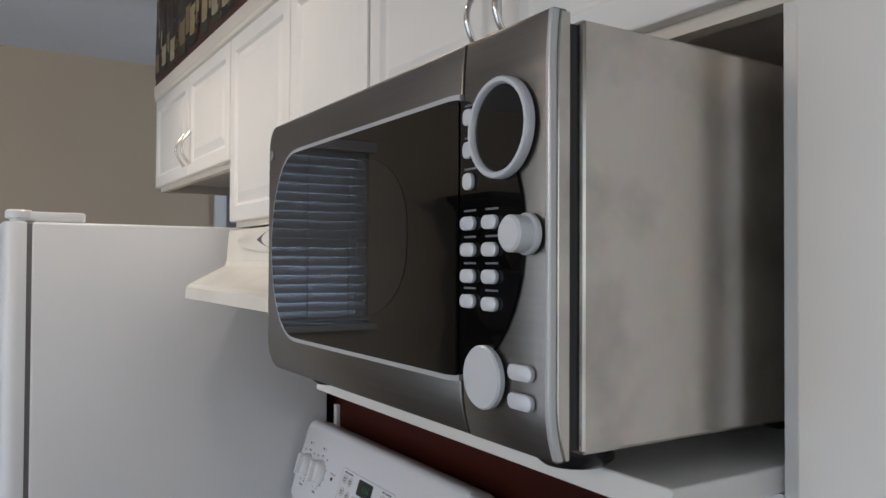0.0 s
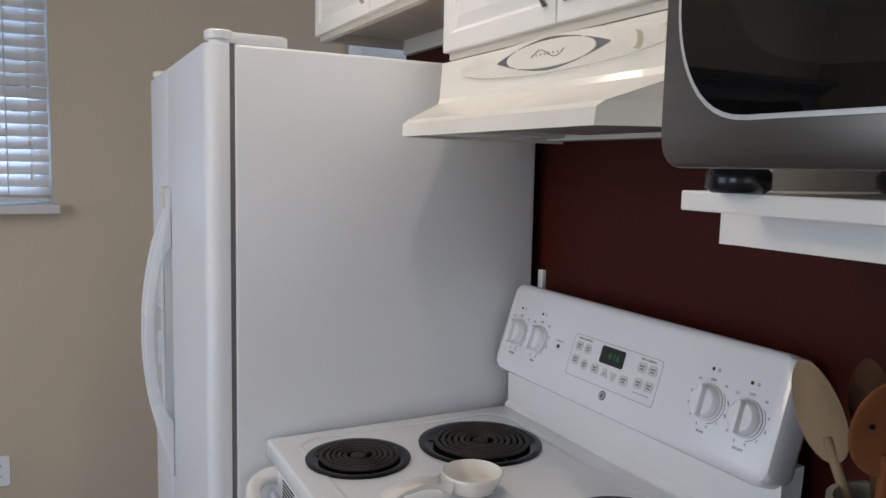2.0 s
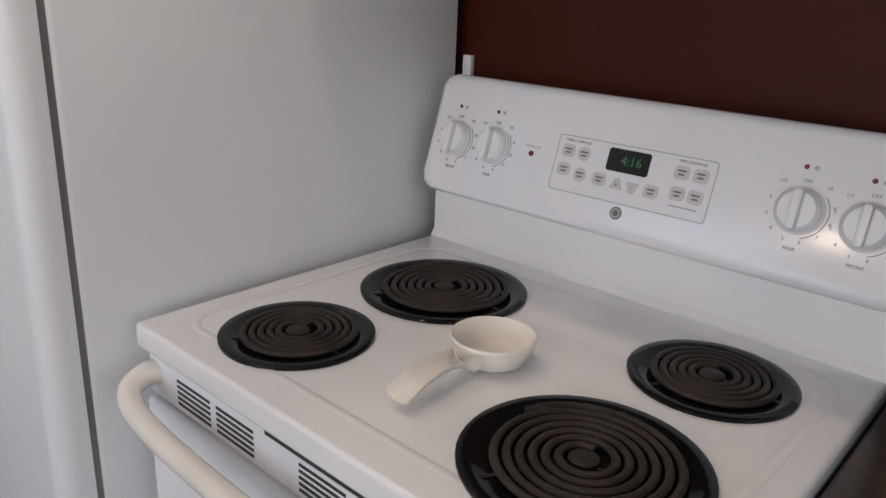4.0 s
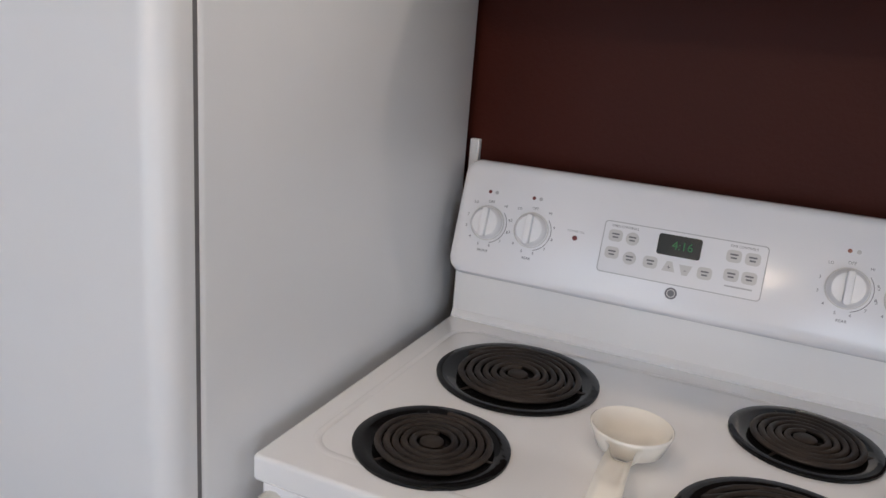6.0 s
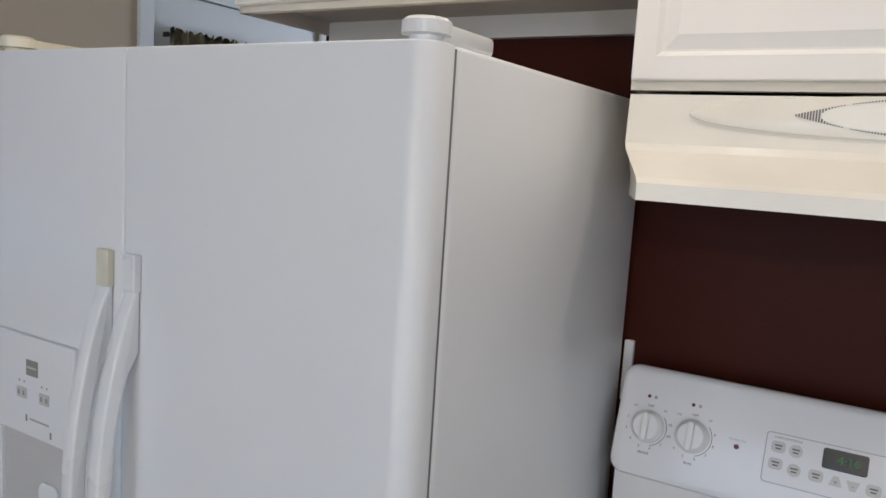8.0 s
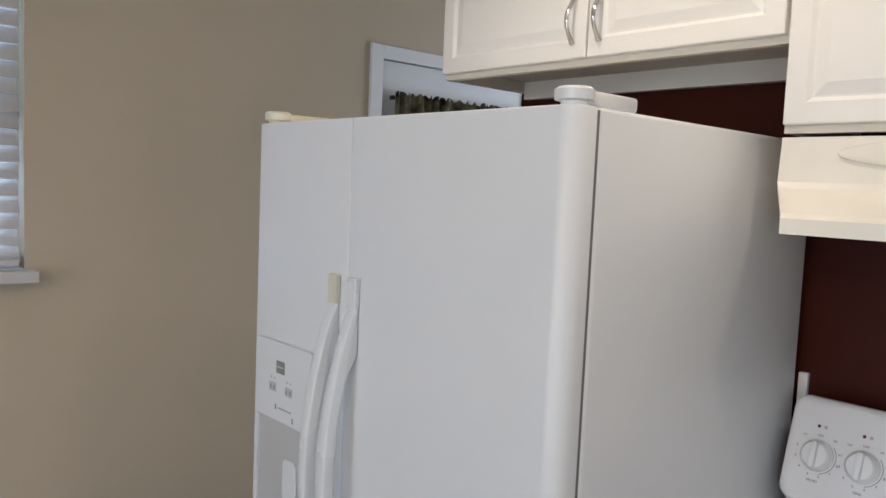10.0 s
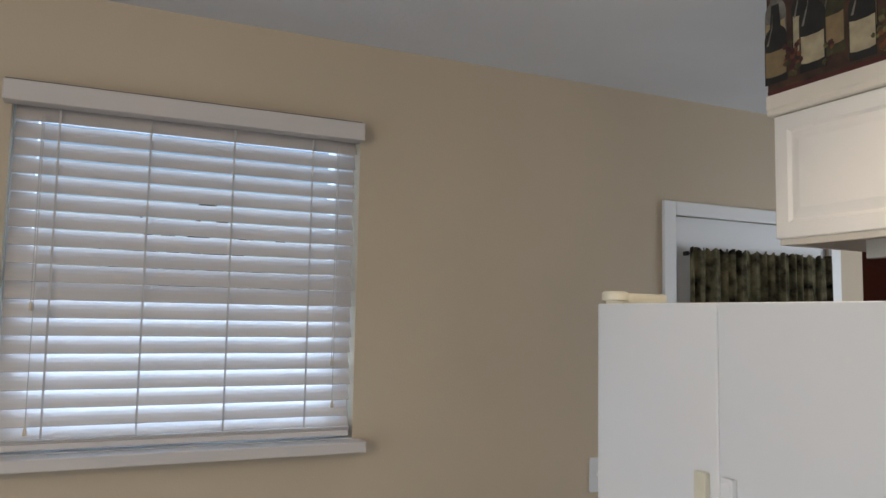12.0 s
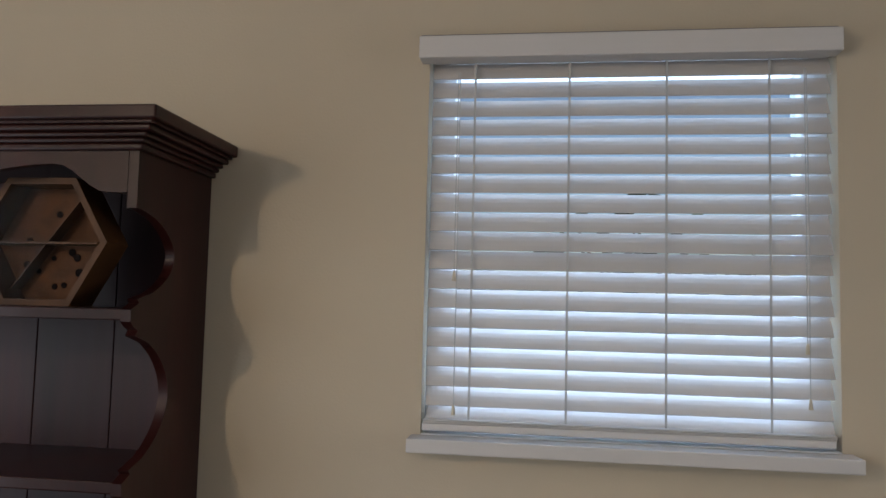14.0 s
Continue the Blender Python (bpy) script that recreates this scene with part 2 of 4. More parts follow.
def lathe(profile, at, n=32, axis="z"):
    """A profile of (radius, height) turned round an upright or lying axis."""
    bm = bmesh.new()
    rows = []
    for r, h in profile:
        if r < 1e-6:
            rows.append([bm.verts.new((0, 0, h))])
        else:
            rows.append([bm.verts.new((r * math.cos(2 * math.pi * i / n), r * math.sin(2 * math.pi * i / n), h)) for i in range(n)])
    for a, b in zip(rows, rows[1:]):
        for i in range(n):
            j = (i + 1) % n
            if len(a) == 1 and len(b) == 1:
                continue
            if len(a) == 1:
                bm.faces.new((a[0], b[i], b[j]))
            elif len(b) == 1:
                bm.faces.new((a[i], a[j], b[0]))
            else:
                bm.faces.new((a[i], a[j], b[j], b[i]))
    turn = {"z": Matrix(), "x": Matrix.Rotation(radians(-90), 4, "Y"), "y": Matrix.Rotation(radians(90), 4, "X")}[axis]
    bmesh.ops.transform(bm, matrix=Matrix.Translation(at) @ turn, verts=bm.verts)
    return bm


def tube(points, radius, n=10, flat=1.0):
    """A rod along a line of points; radius may be one number or one for each point."""
    bm = bmesh.new()
    pts = [Vector(p) for p in points]
    rad = radius if isinstance(radius, (list, tuple)) else [radius] * len(pts)
    rings, last = [], None
    for i, p in enumerate(pts):
        d = (pts[min(i + 1, len(pts) - 1)] - pts[max(i - 1, 0)]).normalized()
        if last is None:
            side = d.cross(Vector((0, 0, 1)) if abs(d.z) < 0.9 else Vector((1, 0, 0))).normalized()
        else:
            side = (last - d * last.dot(d)).normalized()
        last = side
        up = side.cross(d)
        rings.append([bm.verts.new(p + rad[i] * (side * math.cos(2 * math.pi * k / n) + up * flat * math.sin(2 * math.pi * k / n))) for k in range(n)])
    for a, b in zip(rings, rings[1:]):
        for k in range(n):
            bm.faces.new((a[k], a[(k + 1) % n], b[(k + 1) % n], b[k]))
    bm.faces.new(rings[0][::-1])
    bm.faces.new(rings[-1])
    return bm


def place(bm, m):
    bmesh.ops.transform(bm, matrix=m, verts=bm.verts)
    return bm


def letters(body, size, m, depth=0.0003):
    """Writing in the built-in font as a thin mesh, centred, posed by m (x along the line, y up, z out)."""
    curve = bpy.data.curves.new("writing", "FONT")
    curve.body, curve.size, curve.extrude, curve.align_x, curve.align_y = body, size, depth, "CENTER", "CENTER"
    curve.resolution_u = 2
    ob = new("writing", curve)
    data = bpy.data.meshes.new_from_object(ob)
    bm = bmesh.new()
    bm.from_mesh(data)
    bpy.data.objects.remove(ob)
    bpy.data.curves.remove(curve)
    bpy.data.meshes.remove(data)
    return place(bm, m)


def disc(r, h, n=28):
    return lathe([(0, 0), (r, 0), (r, h * 0.7), (r * 0.94, h), (0, h)], (0, 0, 0), n)


def rounded(w, h, r, n=5):
    """Corners of a rectangle about the middle, rounded."""
    out = []
    for cx, cy, a0 in ((w / 2 - r, h / 2 - r, 0), (-w / 2 + r, h / 2 - r, 90), (-w / 2 + r, -h / 2 + r, 180), (w / 2 - r, -h / 2 + r, 270)):
        for i in range(n + 1):
            a = radians(a0 + 90 * i / n)
            out.append((cx + r * math.cos(a), cy + r * math.sin(a)))
    return out


def plate(w, h, r, d, n=5, bevel=0.0):
    return prism(rounded(w, h, r, n), "z", 0, d, bevel)


# ---- the setting ----
FLOOR, CEILING, NORTH, EAST, WEST, SOUTH = -0.06, 2.51, 1.73, 0.03, -4.2, -4.1
WX0, WX1, WZ0, WZ1 = -1.935, -1.005, 1.318, 2.225      # kitchen window opening
DX0, DX1, DZ1 = 0.205, 1.03, 2.075                      # garden door opening

part("floor", box((-4.4, -4.3, FLOOR - 0.1), (2.1, 1.9, FLOOR)), FLOORM, None, "dark brown mottled vinyl floor", kind="structure", category="floor")
part("ceiling", box((-4.4, -4.3, CEILING), (2.1, 1.9, CEILING + 0.1)), CEIL, None, "white textured ceiling in cool shade", kind="structure", category="ceiling")
N2 = NORTH + 0.14
part("wall_north", merge(
    box((WEST, NORTH, FLOOR), (WX0, N2, CEILING)), box((WX0, NORTH, FLOOR), (WX1, N2, WZ0)), box((WX0, NORTH, WZ1), (WX1, N2, CEILING)),
    box((WX1, NORTH, FLOOR), (DX0, N2, CEILING)), box((DX0, NORTH, DZ1), (DX1, N2, CEILING)), box((DX1, NORTH, FLOOR), (1.9, N2, CEILING))),
    TAN, None, "tan painted wall with a window and door", kind="structure", category="wall")
part("wall_kitchen", box((EAST, SOUTH, FLOOR), (EAST + 0.12, 0.84, CEILING)), BROWN, None, "chocolate brown painted partition behind the stove", kind="structure", category="wall")
# out of view; the opening is made for the hall fill lamp
part("wall_east", merge(box((1.9, SOUTH, FLOOR), (2.04, 0.2, CEILING)), box((1.9, 1.2, FLOOR), (2.04, N2, CEILING)), box((1.9, 0.2, FLOOR), (2.04, 1.2, 1.05)), box((1.9, 0.2, 2.15), (2.04, 1.2, CEILING))), TAN, None, "plain tan painted wall, unseen, with an opening added for light", kind="structure", category="wall")
# out of view; the opening is made for the fill lamp behind the walker
part("wall_south", merge(box((WEST, SOUTH - 0.14, FLOOR), (-2.0, SOUTH, CEILING)), box((-0.4, SOUTH - 0.14, FLOOR), (1.9, SOUTH, CEILING)),
     box((-2.0, SOUTH - 0.14, FLOOR), (-0.4, SOUTH, 0.6)), box((-2.0, SOUTH - 0.14, 2.2), (-0.4, SOUTH, CEILING))), TAN, None, "plain tan painted wall, unseen, with an opening added for light", kind="structure", category="wall")
# out of view; openings made for the dining and patio side lamps
part("wall_west", merge(box((WEST - 0.14, SOUTH, FLOOR), (WEST, -3.25, CEILING)), box((WEST - 0.14, -1.95, FLOOR), (WEST, -0.70, CEILING)), box((WEST - 0.14, -3.25, 2.15), (WEST, -1.95, CEILING)), box((WEST - 0.14, -3.25, FLOOR), (WEST, -1.95, 0.45)), box((WEST - 0.14, 1.10, FLOOR), (WEST, NORTH, CEILING)),
     box((WEST - 0.14, -0.70, 2.25), (WEST, 1.10, CEILING)), box((WEST - 0.14, -0.70, FLOOR), (WEST, 1.10, 0.15))), TAN, None, "plain tan painted wall, unseen, with two openings for daylight lamps", kind="structure", category="wall")
part("baseboard", prism([(NORTH - 0.014, FLOOR), (NORTH, FLOOR), (NORTH, FLOOR + 0.062), (NORTH - 0.008, FLOOR + 0.062), (NORTH - 0.014, FLOOR + 0.052)], "x", -2.4, DX0 - 0.06), TRIMW, None,
     "low white painted baseboard", kind="structure", category="baseboard")
part("soffit", box((-0.281, -2.2, 2.218), (EAST, 0.84, CEILING)), TAN, None, "boxed soffit over the cabinets", kind="structure", category="soffit")

# window with its frame, panes and stool
win = thing("window_1", ((WX0 + WX1) / 2, NORTH, WZ0), "white framed kitchen window behind closed blinds", "window", kind="structure")
for lo, hi in (((WX0, NORTH + 0.06, WZ0), (WX0 + 0.06, N2, WZ1)), ((WX1 - 0.06, NORTH + 0.06, WZ0), (WX1, N2, WZ1)),
               ((WX0 + 0.06, NORTH + 0.06, WZ0), (WX1 - 0.06, N2, WZ0 + 0.035)), ((WX0 + 0.06, NORTH + 0.06, WZ1 - 0.035), (WX1 - 0.06, N2, WZ1)),
               ((WX0 + 0.06, NORTH + 0.07, 1.71), (WX1 - 0.06, N2 - 0.02, 1.75))):
    part("window_frame", box(lo, hi, 0.004), TRIMW, win)
for z0, z1 in ((WZ0 + 0.035, 1.71), (1.75, WZ1 - 0.035)):
    pane = part("pane", box((WX0 + 0.06, NORTH + 0.1, z0), (WX1 - 0.06, NORTH + 0.104, z1)), GLASS, win)
    pane.visible_shadow = False
part("window_sill", box((WX0 - 0.022, NORTH - 0.068, WZ0 - 0.032), (WX1 + 0.022, NORTH - 0.002, WZ0), 0.003), BLIND, win)
part("window_sill", box((WX0 + 0.001, NORTH - 0.002, WZ0 - 0.012), (WX1 - 0.001, NORTH + 0.06, WZ0 + 0.002)), TRIMW, win)

# blinds
blind = thing("window_blind", ((WX0 + WX1) / 2, NORTH, WZ0), "white faux wood horizontal blind, fully lowered and closed", "blind")
part("valance", box((WX0 - 0.018, NORTH - 0.056, WZ1 - 0.027), (WX1 - 0.004, NORTH - 0.004, WZ1 + 0.026), 0.003), BLIND, blind)
# dark box drawn for the shadow line over the valance, not a fitting
part("valance_shadow_line", box((WX0 - 0.014, NORTH - 0.046, WZ1 + 0.0262), (WX1 - 0.012, NORTH - 0.004, WZ1 + 0.0305)), GASKET_GAP, blind, "dark strip for the shadow line above the valance")
part("headrail", box((WX0 + 0.006, NORTH - 0.004, WZ1 - 0.016), (WX1 - 0.006, NORTH + 0.05, WZ1 - 0.004), 0.003), BLIND, blind)
SLATS, PITCH = 19, 0.0459
for k in range(SLATS):
    z = WZ1 - 0.0382 - k * PITCH
    tilt = radians((63.5 if 6 <= k <= 11 else 60.5) + 1.0 * math.sin(k * 1.7))
    prof = []
    for s, h in ((-0.025, 0), (-0.012, 0.0014), (0, 0.0019), (0.012, 0.0014), (0.025, 0), (0.025, -0.0024), (-0.025, -0.0024)):
        prof.append((NORTH + 0.022 + s * math.cos(tilt) - h * math.sin(tilt), z + s * math.sin(tilt) + h * math.cos(tilt)))
    part("slat", prism(prof, "x", WX0 + 0.008, WX1 - 0.008 - 0.002 * (k % 3)), BLIND, blind)
for z in (0.029, 0.0335):
    part("stacked_slat", box((WX0 + 0.007, NORTH - 0.011, WZ0 + z), (WX1 - 0.013, NORTH + 0.037, WZ0 + z + 0.003), 0.001), BLIND, blind)
part("bottom_rail", box((WX0 + 0.004, NORTH - 0.012, WZ0 + 0.010), (WX1 - 0.015, NORTH + 0.038, WZ0 + 0.028), 0.004), BLIND, blind)
for fx in (0.12, 0.36, 0.60, 0.845):
    x = WX0 + fx * (WX1 - WX0)
    # grey tapes stand for the ladder cords and their soft shadow
    part("ladder_tape", box((x - 0.0026, NORTH + 0.0060, WZ0 + 0.02), (x + 0.0026, NORTH + 0.0066, WZ1 - 0.02)), CORD, blind)
for x, zs in ((WX0 + 0.072, (1.676, 1.366)), (WX1 - 0.072, (1.53, 1.41))):
    for j, z in enumerate(zs):
        part("pull_cord", tube([(x + 0.004 * j, NORTH - 0.006, WZ1 - 0.05), (x + 0.006 * j, NORTH - 0.008, (z + 2.2) / 2), (x + 0.005 * j, NORTH - 0.008, z + 0.02)], 0.0013, 6), CORD, blind)
        part("tassel", lathe([(0.0015, 0.024), (0.003, 0.02), (0.0045, 0.008), (0.005, 0.0), (0.0, 0.0)], (x + 0.005 * j, NORTH - 0.009, z), 12), TASSEL, blind, smooth=True)

# garden door in the far corner
door = thing("door_1", ((DX0 + DX1) / 2, NORTH, FLOOR), "white half-glazed exterior door with white casing", "door", kind="structure")
for lo, hi in (((DX0 - 0.05, NORTH - 0.016, FLOOR), (DX0 + 0.006, NORTH, DZ1 + 0.045)), ((DX1 - 0.006, NORTH - 0.016, FLOOR), (DX1 + 0.05, NORTH, DZ1 + 0.045)), ((DX0 + 0.006, NORTH - 0.0155, DZ1 - 0.006), (DX1 - 0.006, NORTH, DZ1 + 0.045))):
    part("casing", box(lo, hi, 0.004), TRIMW, door)
dy0, dy1 = NORTH + 0.012, NORTH + 0.055
slab = part("door_leaf", merge(box((DX0 + 0.008, dy0, FLOOR), (DX0 + 0.14, dy1, DZ1 - 0.008)), box((DX1 - 0.14, dy0, FLOOR), (DX1 - 0.008, dy1, DZ1 - 0.008)),
            box((DX0 + 0.14, dy0, FLOOR), (DX1 - 0.14, dy1, 0.95)), box((DX0 + 0.14, dy0, 1.90), (DX1 - 0.14, dy1, DZ1 - 0.008))), DOORW, door)
dp = part("pane", box((DX0 + 0.14, dy0 + 0.02, 0.95), (DX1 - 0.14, dy0 + 0.025, 1.90)), GLASS, door)
dp.visible_shadow = False
part("lite_frame", merge(box((DX0 + 0.12, dy0 - 0.01, 0.93), (DX0 + 0.145, dy0, 1.92)), box((DX1 - 0.145, dy0 - 0.01, 0.93), (DX1 - 0.12, dy0, 1.92)), box((DX0 + 0.145, dy0 - 0.01, 1.895), (DX1 - 0.145, dy0, 1.92))), DOORW, door)

valance = thing("curtain_valance", (0.65, NORTH, 1.7), "gathered dark valance curtain with brown and green print", "curtain")
bm = bmesh.new()
cols, rowsn = 150, 9
grid = []
for j in range(rowsn):
    line = []
    for i in range(cols):
        s, q = i / (cols - 1), j / (rowsn - 1)
        z = 1.948 - 0.30 * q + 0.007 * math.sin(i * 1.1 + math.sin(i * 0.37)) * (1 - q)
        y = NORTH - 0.028 - (0.010 + 0.006 * q) * math.sin(i * 0.62 + 1.6 * math.sin(i * 0.17)) - 0.004 * math.sin(i * 1.7)
        line.append(bm.verts.new((0.262 + 0.75 * s, y, z)))
    grid.append(line)
for j in range(rowsn - 1):
    for i in range(cols - 1):
        bm.faces.new((grid[j][i], grid[j][i + 1], grid[j + 1][i + 1], grid[j + 1][i]))
bmesh.ops.solidify(bm, geom=bm.faces[:], thickness=0.002)
part("fabric", bm, FABRIC, valance, smooth=80)
part("rod", tube([(0.264, NORTH - 0.010, 1.930), (1.01, NORTH - 0.010, 1.930)], 0.003, 10), DARKM, valance, smooth=True)
for x in (0.268, 1.006):
    part("rod_bracket", box((x - 0.004, NORTH - 0.014, 1.922), (x + 0.004, NORTH + 0.012, 1.938), 0.002), DARKM, valance)

# garden beyond the openings
part("ground", box((-60, -60, -0.5), (60, 60, FLOOR - 0.12)), LEAFG, None, "green garden ground outside", kind="structure", category="ground")


def shrub(x, y, r, h):
    bm = bmesh.new()
    rng = random.Random(int(x * 100 + y))
    for _ in range(420):
        a, e, q = rng.uniform(0, 6.28), rng.uniform(-1, 1), rng.random() ** 0.4
        c = Vector((x + q * r * math.cos(a) * math.sqrt(1 - e * e), y + q * r * math.sin(a) * math.sqrt(1 - e * e), h / 2 + q * e * h / 2))
        d1 = Vector((rng.uniform(-1, 1), rng.uniform(-1, 1), rng.uniform(-1, 1))).normalized() * 0.09
        d2 = d1.cross(Vector((rng.uniform(-1, 1), rng.uniform(-1, 1), rng.uniform(-1, 1)))).normalized() * 0.05
        bm.faces.new([bm.verts.new(c + v) for v in (-d1, d2, d1, -d2)])
    part("shrub", bm, LEAFG, None, "leafy green garden shrub outside the window", category="shrub", kind="stuff")


for x, y, r, h in ((-2.6, 5.2, 0.9, 2.3), (-1.0, 5.6, 1.0, 2.5), (0.7, 4.6, 0.8, 2.2)):
    shrub(x, y, r, h)

# plates on the north wall


def wall_plate(x, z, w, h, kind):
    label = "white double light switch plate" if kind == "switch" else "white duplex power outlet plate"
    t = thing("light_switch" if kind == "switch" else "power_outlet", (x, NORTH, z), label + " on the tan wall", "switch" if kind == "switch" else "outlet")
    part("cover_plate", place(plate(w, h, 0.006, 0.005, 4, 0.0015), pose(x, NORTH, z, 90)), TRIMW, t)
    for dx in ((-w / 4, w / 4) if kind == "switch" else (0,)):
        if kind == "switch":
            part("toggle", box((x + dx - 0.004, NORTH - 0.016, z - 0.004), (x + dx + 0.004, NORTH - 0.004, z + 0.012), 0.001), TRIMW, t)
        else:
            for dz in (-0.021, 0.021):
                part("socket", place(plate(0.032, 0.027, 0.009, 0.0065, 4), pose(x, NORTH, z + dz, 90)), TRIMW, t)
                for sx in (-0.006, 0.006):
                    part("slot", box((x + sx - 0.0012, NORTH - 0.0072, z + dz - 0.004), (x + sx + 0.0012, NORTH - 0.006, z + dz + 0.005)), DARKM, t)


wall_plate(-0.105, 1.155, 0.115, 0.115, "switch")
wall_plate(-1.215, 0.315, 0.072, 0.116, "outlet")

# ---- wall cabinets ----
CABX = -0.264        # front of the cabinet boxes; doors stand proud of it


def raised_door(y0, y1, z0, z1, parent, handle_y, hz0, hz1):
    """A thermofoil door with a routed, raised middle panel and an arched pull."""
    bm = box((CABX - 0.020, y0, z0), (CABX - 0.001, y1, z1), 0.003)
    face = min((f for f in bm.faces), key=lambda f: (f.calc_center_median().x, -f.calc_area()))
    for inset, depth in ((0.046, 0), (0.010, 0.0065), (0.004, 0.0), (0.030, -0.0060)):
        bmesh.ops.inset_region(bm, faces=[face], thickness=inset, depth=0)
        if depth:
            for v in face.verts:
                v.co.x += depth
    d = part("door", bm, CAB, parent)
    n = 12
    pts, rad = [], []
    for i in range(n + 1):
        s = i / n
        pts.append((CABX - 0.022 - 0.024 * math.sin(math.pi * s), handle_y, hz0 + (hz1 - hz0) * s))
        rad.append(0.0045 + 0.0022 * abs(2 * s - 1) ** 3)
    part("handle", tube(pts, rad, 10, 0.75), CHROME, d, "arched brushed nickel handle", smooth=True)
    return d


def wall_cabinet(y0, y1, z0, z1, seam, handles, label, rail=True):
    t = thing("wall_cabinet", (EAST, (y0 + y1) / 2, z0), label, "cabinet", "white wall cabinets")
    th = 0.016
    up = z0 + 0.028
    # the whole box is drawn greyer than the doors, underside included
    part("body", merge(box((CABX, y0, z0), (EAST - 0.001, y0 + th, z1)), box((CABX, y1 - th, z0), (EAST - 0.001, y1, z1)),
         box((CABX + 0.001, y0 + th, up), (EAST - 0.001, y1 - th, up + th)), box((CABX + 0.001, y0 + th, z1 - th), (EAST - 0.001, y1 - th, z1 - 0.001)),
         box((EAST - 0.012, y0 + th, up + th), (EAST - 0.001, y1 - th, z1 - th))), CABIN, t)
    part("face_frame", merge(box((CABX - 0.001, y0, z0), (CABX + 0.018, y1, z0 + 0.027)), box((CABX - 0.001, y0, z0 + 0.027), (CABX + 0.0175, y0 + 0.03, z1)), box((CABX - 0.001, y1 - 0.03, z0 + 0.027), (CABX + 0.0175, y1, z1))), CREAM, t)
    if rail:
        part("hanging_rail", box((EAST - 0.022, y0 + th, z0 - 0.018), (EAST - 0.002, y1 - th, up)), CAB, t)
    raised_door(seam + 0.002, y1 - 0.004, z0 + 0.013, z1 - 0.002, t, *handles[0])
    raised_door(y0 + 0.004, seam - 0.002, z0 + 0.013, z1 - 0.002, t, *handles[1])
    return t


wall_cabinet(-0.0325, 0.828, 1.862, 2.166, 0.381, ((0.416, 1.905, 1.998), (0.348, 1.905, 1.998)), "white raised-panel double wall cabinet above the refrigerator")
wall_cabinet(-0.783, -0.033, 1.7115, 2.166, -0.436, ((-0.408, 1.757, 1.850), (-0.466, 1.757, 1.850)), "white raised-panel double wall cabinet above the range hood", False)

# microwave cabinet: doors above, open niche with a shelf below
mc = thing("microwave_cabinet", (EAST, -1.11, 1.40), "white wall cabinet with an open microwave niche below its doors", "cabinet", "white wall cabinets")
y0, y1, z0, z1 = -1.508, -0.7835, 1.838, 2.166
part("body", merge(box((CABX, y1 - 0.018, 1.402), (EAST - 0.001, y1, z1)), box((CABX, y0, 1.402), (EAST - 0.001, y0 + 0.018, z1)),
     box((CABX + 0.001, y0 + 0.018, z0 + 0.02), (EAST - 0.001, y1 - 0.018, z0 + 0.036)), box((CABX + 0.001, y0 + 0.018, z1 - 0.016), (EAST - 0.001, y1 - 0.018, z1 - 0.001))), CAB, mc)
part("face_frame", merge(box((CABX - 0.001, y0, z0), (CABX + 0.018, y1, z0 + 0.027))), CREAM, mc)
part("niche_floor", box((CABX - 0.001, y0 + 0.0185, 1.4025), (EAST - 0.001, y1 - 0.0185, 1.4485)), CAB, mc)
part("shelf_board", box((-0.391, y0 + 0.02, 1.449), (EAST - 0.001, -0.842, 1.471), 0.002), CAB, mc, "white painted shelf board under the microwave")
raised_door(-1.132, y1 - 0.004, z0 + 0.012, z1 - 0.002, mc, -1.102, 1.878, 1.971)
raised_door(y0 + 0.004, -1.136, z0 + 0.012, z1 - 0.002, mc, -1.160, 1.878, 1.971)

pan = thing("pantry_cabinet", (EAST, -1.75, FLOOR), "plain tall white pantry cabinet beside the microwave", "cabinet")
part("body", box((CABX, -2.18, FLOOR), (EAST - 0.001, -1.5095, 2.166), 0.002), CAB, pan)
part("door", box((CABX - 0.020, -2.175, 0.06), (CABX - 0.001, -1.5125, 2.160), 0.003), CAB, pan)

part("cabinet_moulding", prism([(-0.268, 2.167), (EAST, 2.167), (EAST, 2.2175), (-0.2875, 2.2175), (-0.2875, 2.186), (-0.2850, 2.182), (-0.2850, 2.172), (-0.280, 2.168)], "y", -2.18, 0.842), CREAM, None,
     "cream moulding strip along the cabinet tops", kind="structure", category="trim")

# ---- wallpaper border on the soffit ----
paper = thing("wallpaper_border", (-0.281, -0.5, 2.218), "dark wallpaper border printed with wine bottles and labels", "wallpaper", kind="structure")
part("sheet", merge(box((-0.2828, -2.18, 2.219), (-0.2812, 0.8405, CEILING - 0.001)), box((-0.2812, 0.8402, 2.219), (EAST, 0.8416, CEILING - 0.001))), PAPER, paper)
part("edge_band", box((-0.2840, -2.18, 2.219), (-0.2828, 0.8405, 2.229)), PAPER2, paper)
rng = random.Random(5)


def flat_on_soffit(outline, y, z, depth):
    """An outline (across, up) printed on the soffit's front, a fraction of a millimetre proud."""
    return prism([(y - a, z + b) for a, b in outline], "x", -0.2830 - depth, -0.2830 - depth + 0.0003)



def leaf_outline(r):
    """A ragged patch of painted foliage or fruit."""
    n = 11
    return [(r * rng.uniform(0.6, 1.1) * math.cos(6.283 * t / n), r * rng.uniform(0.6, 1.1) * math.sin(6.283 * t / n)) for t in range(n)]


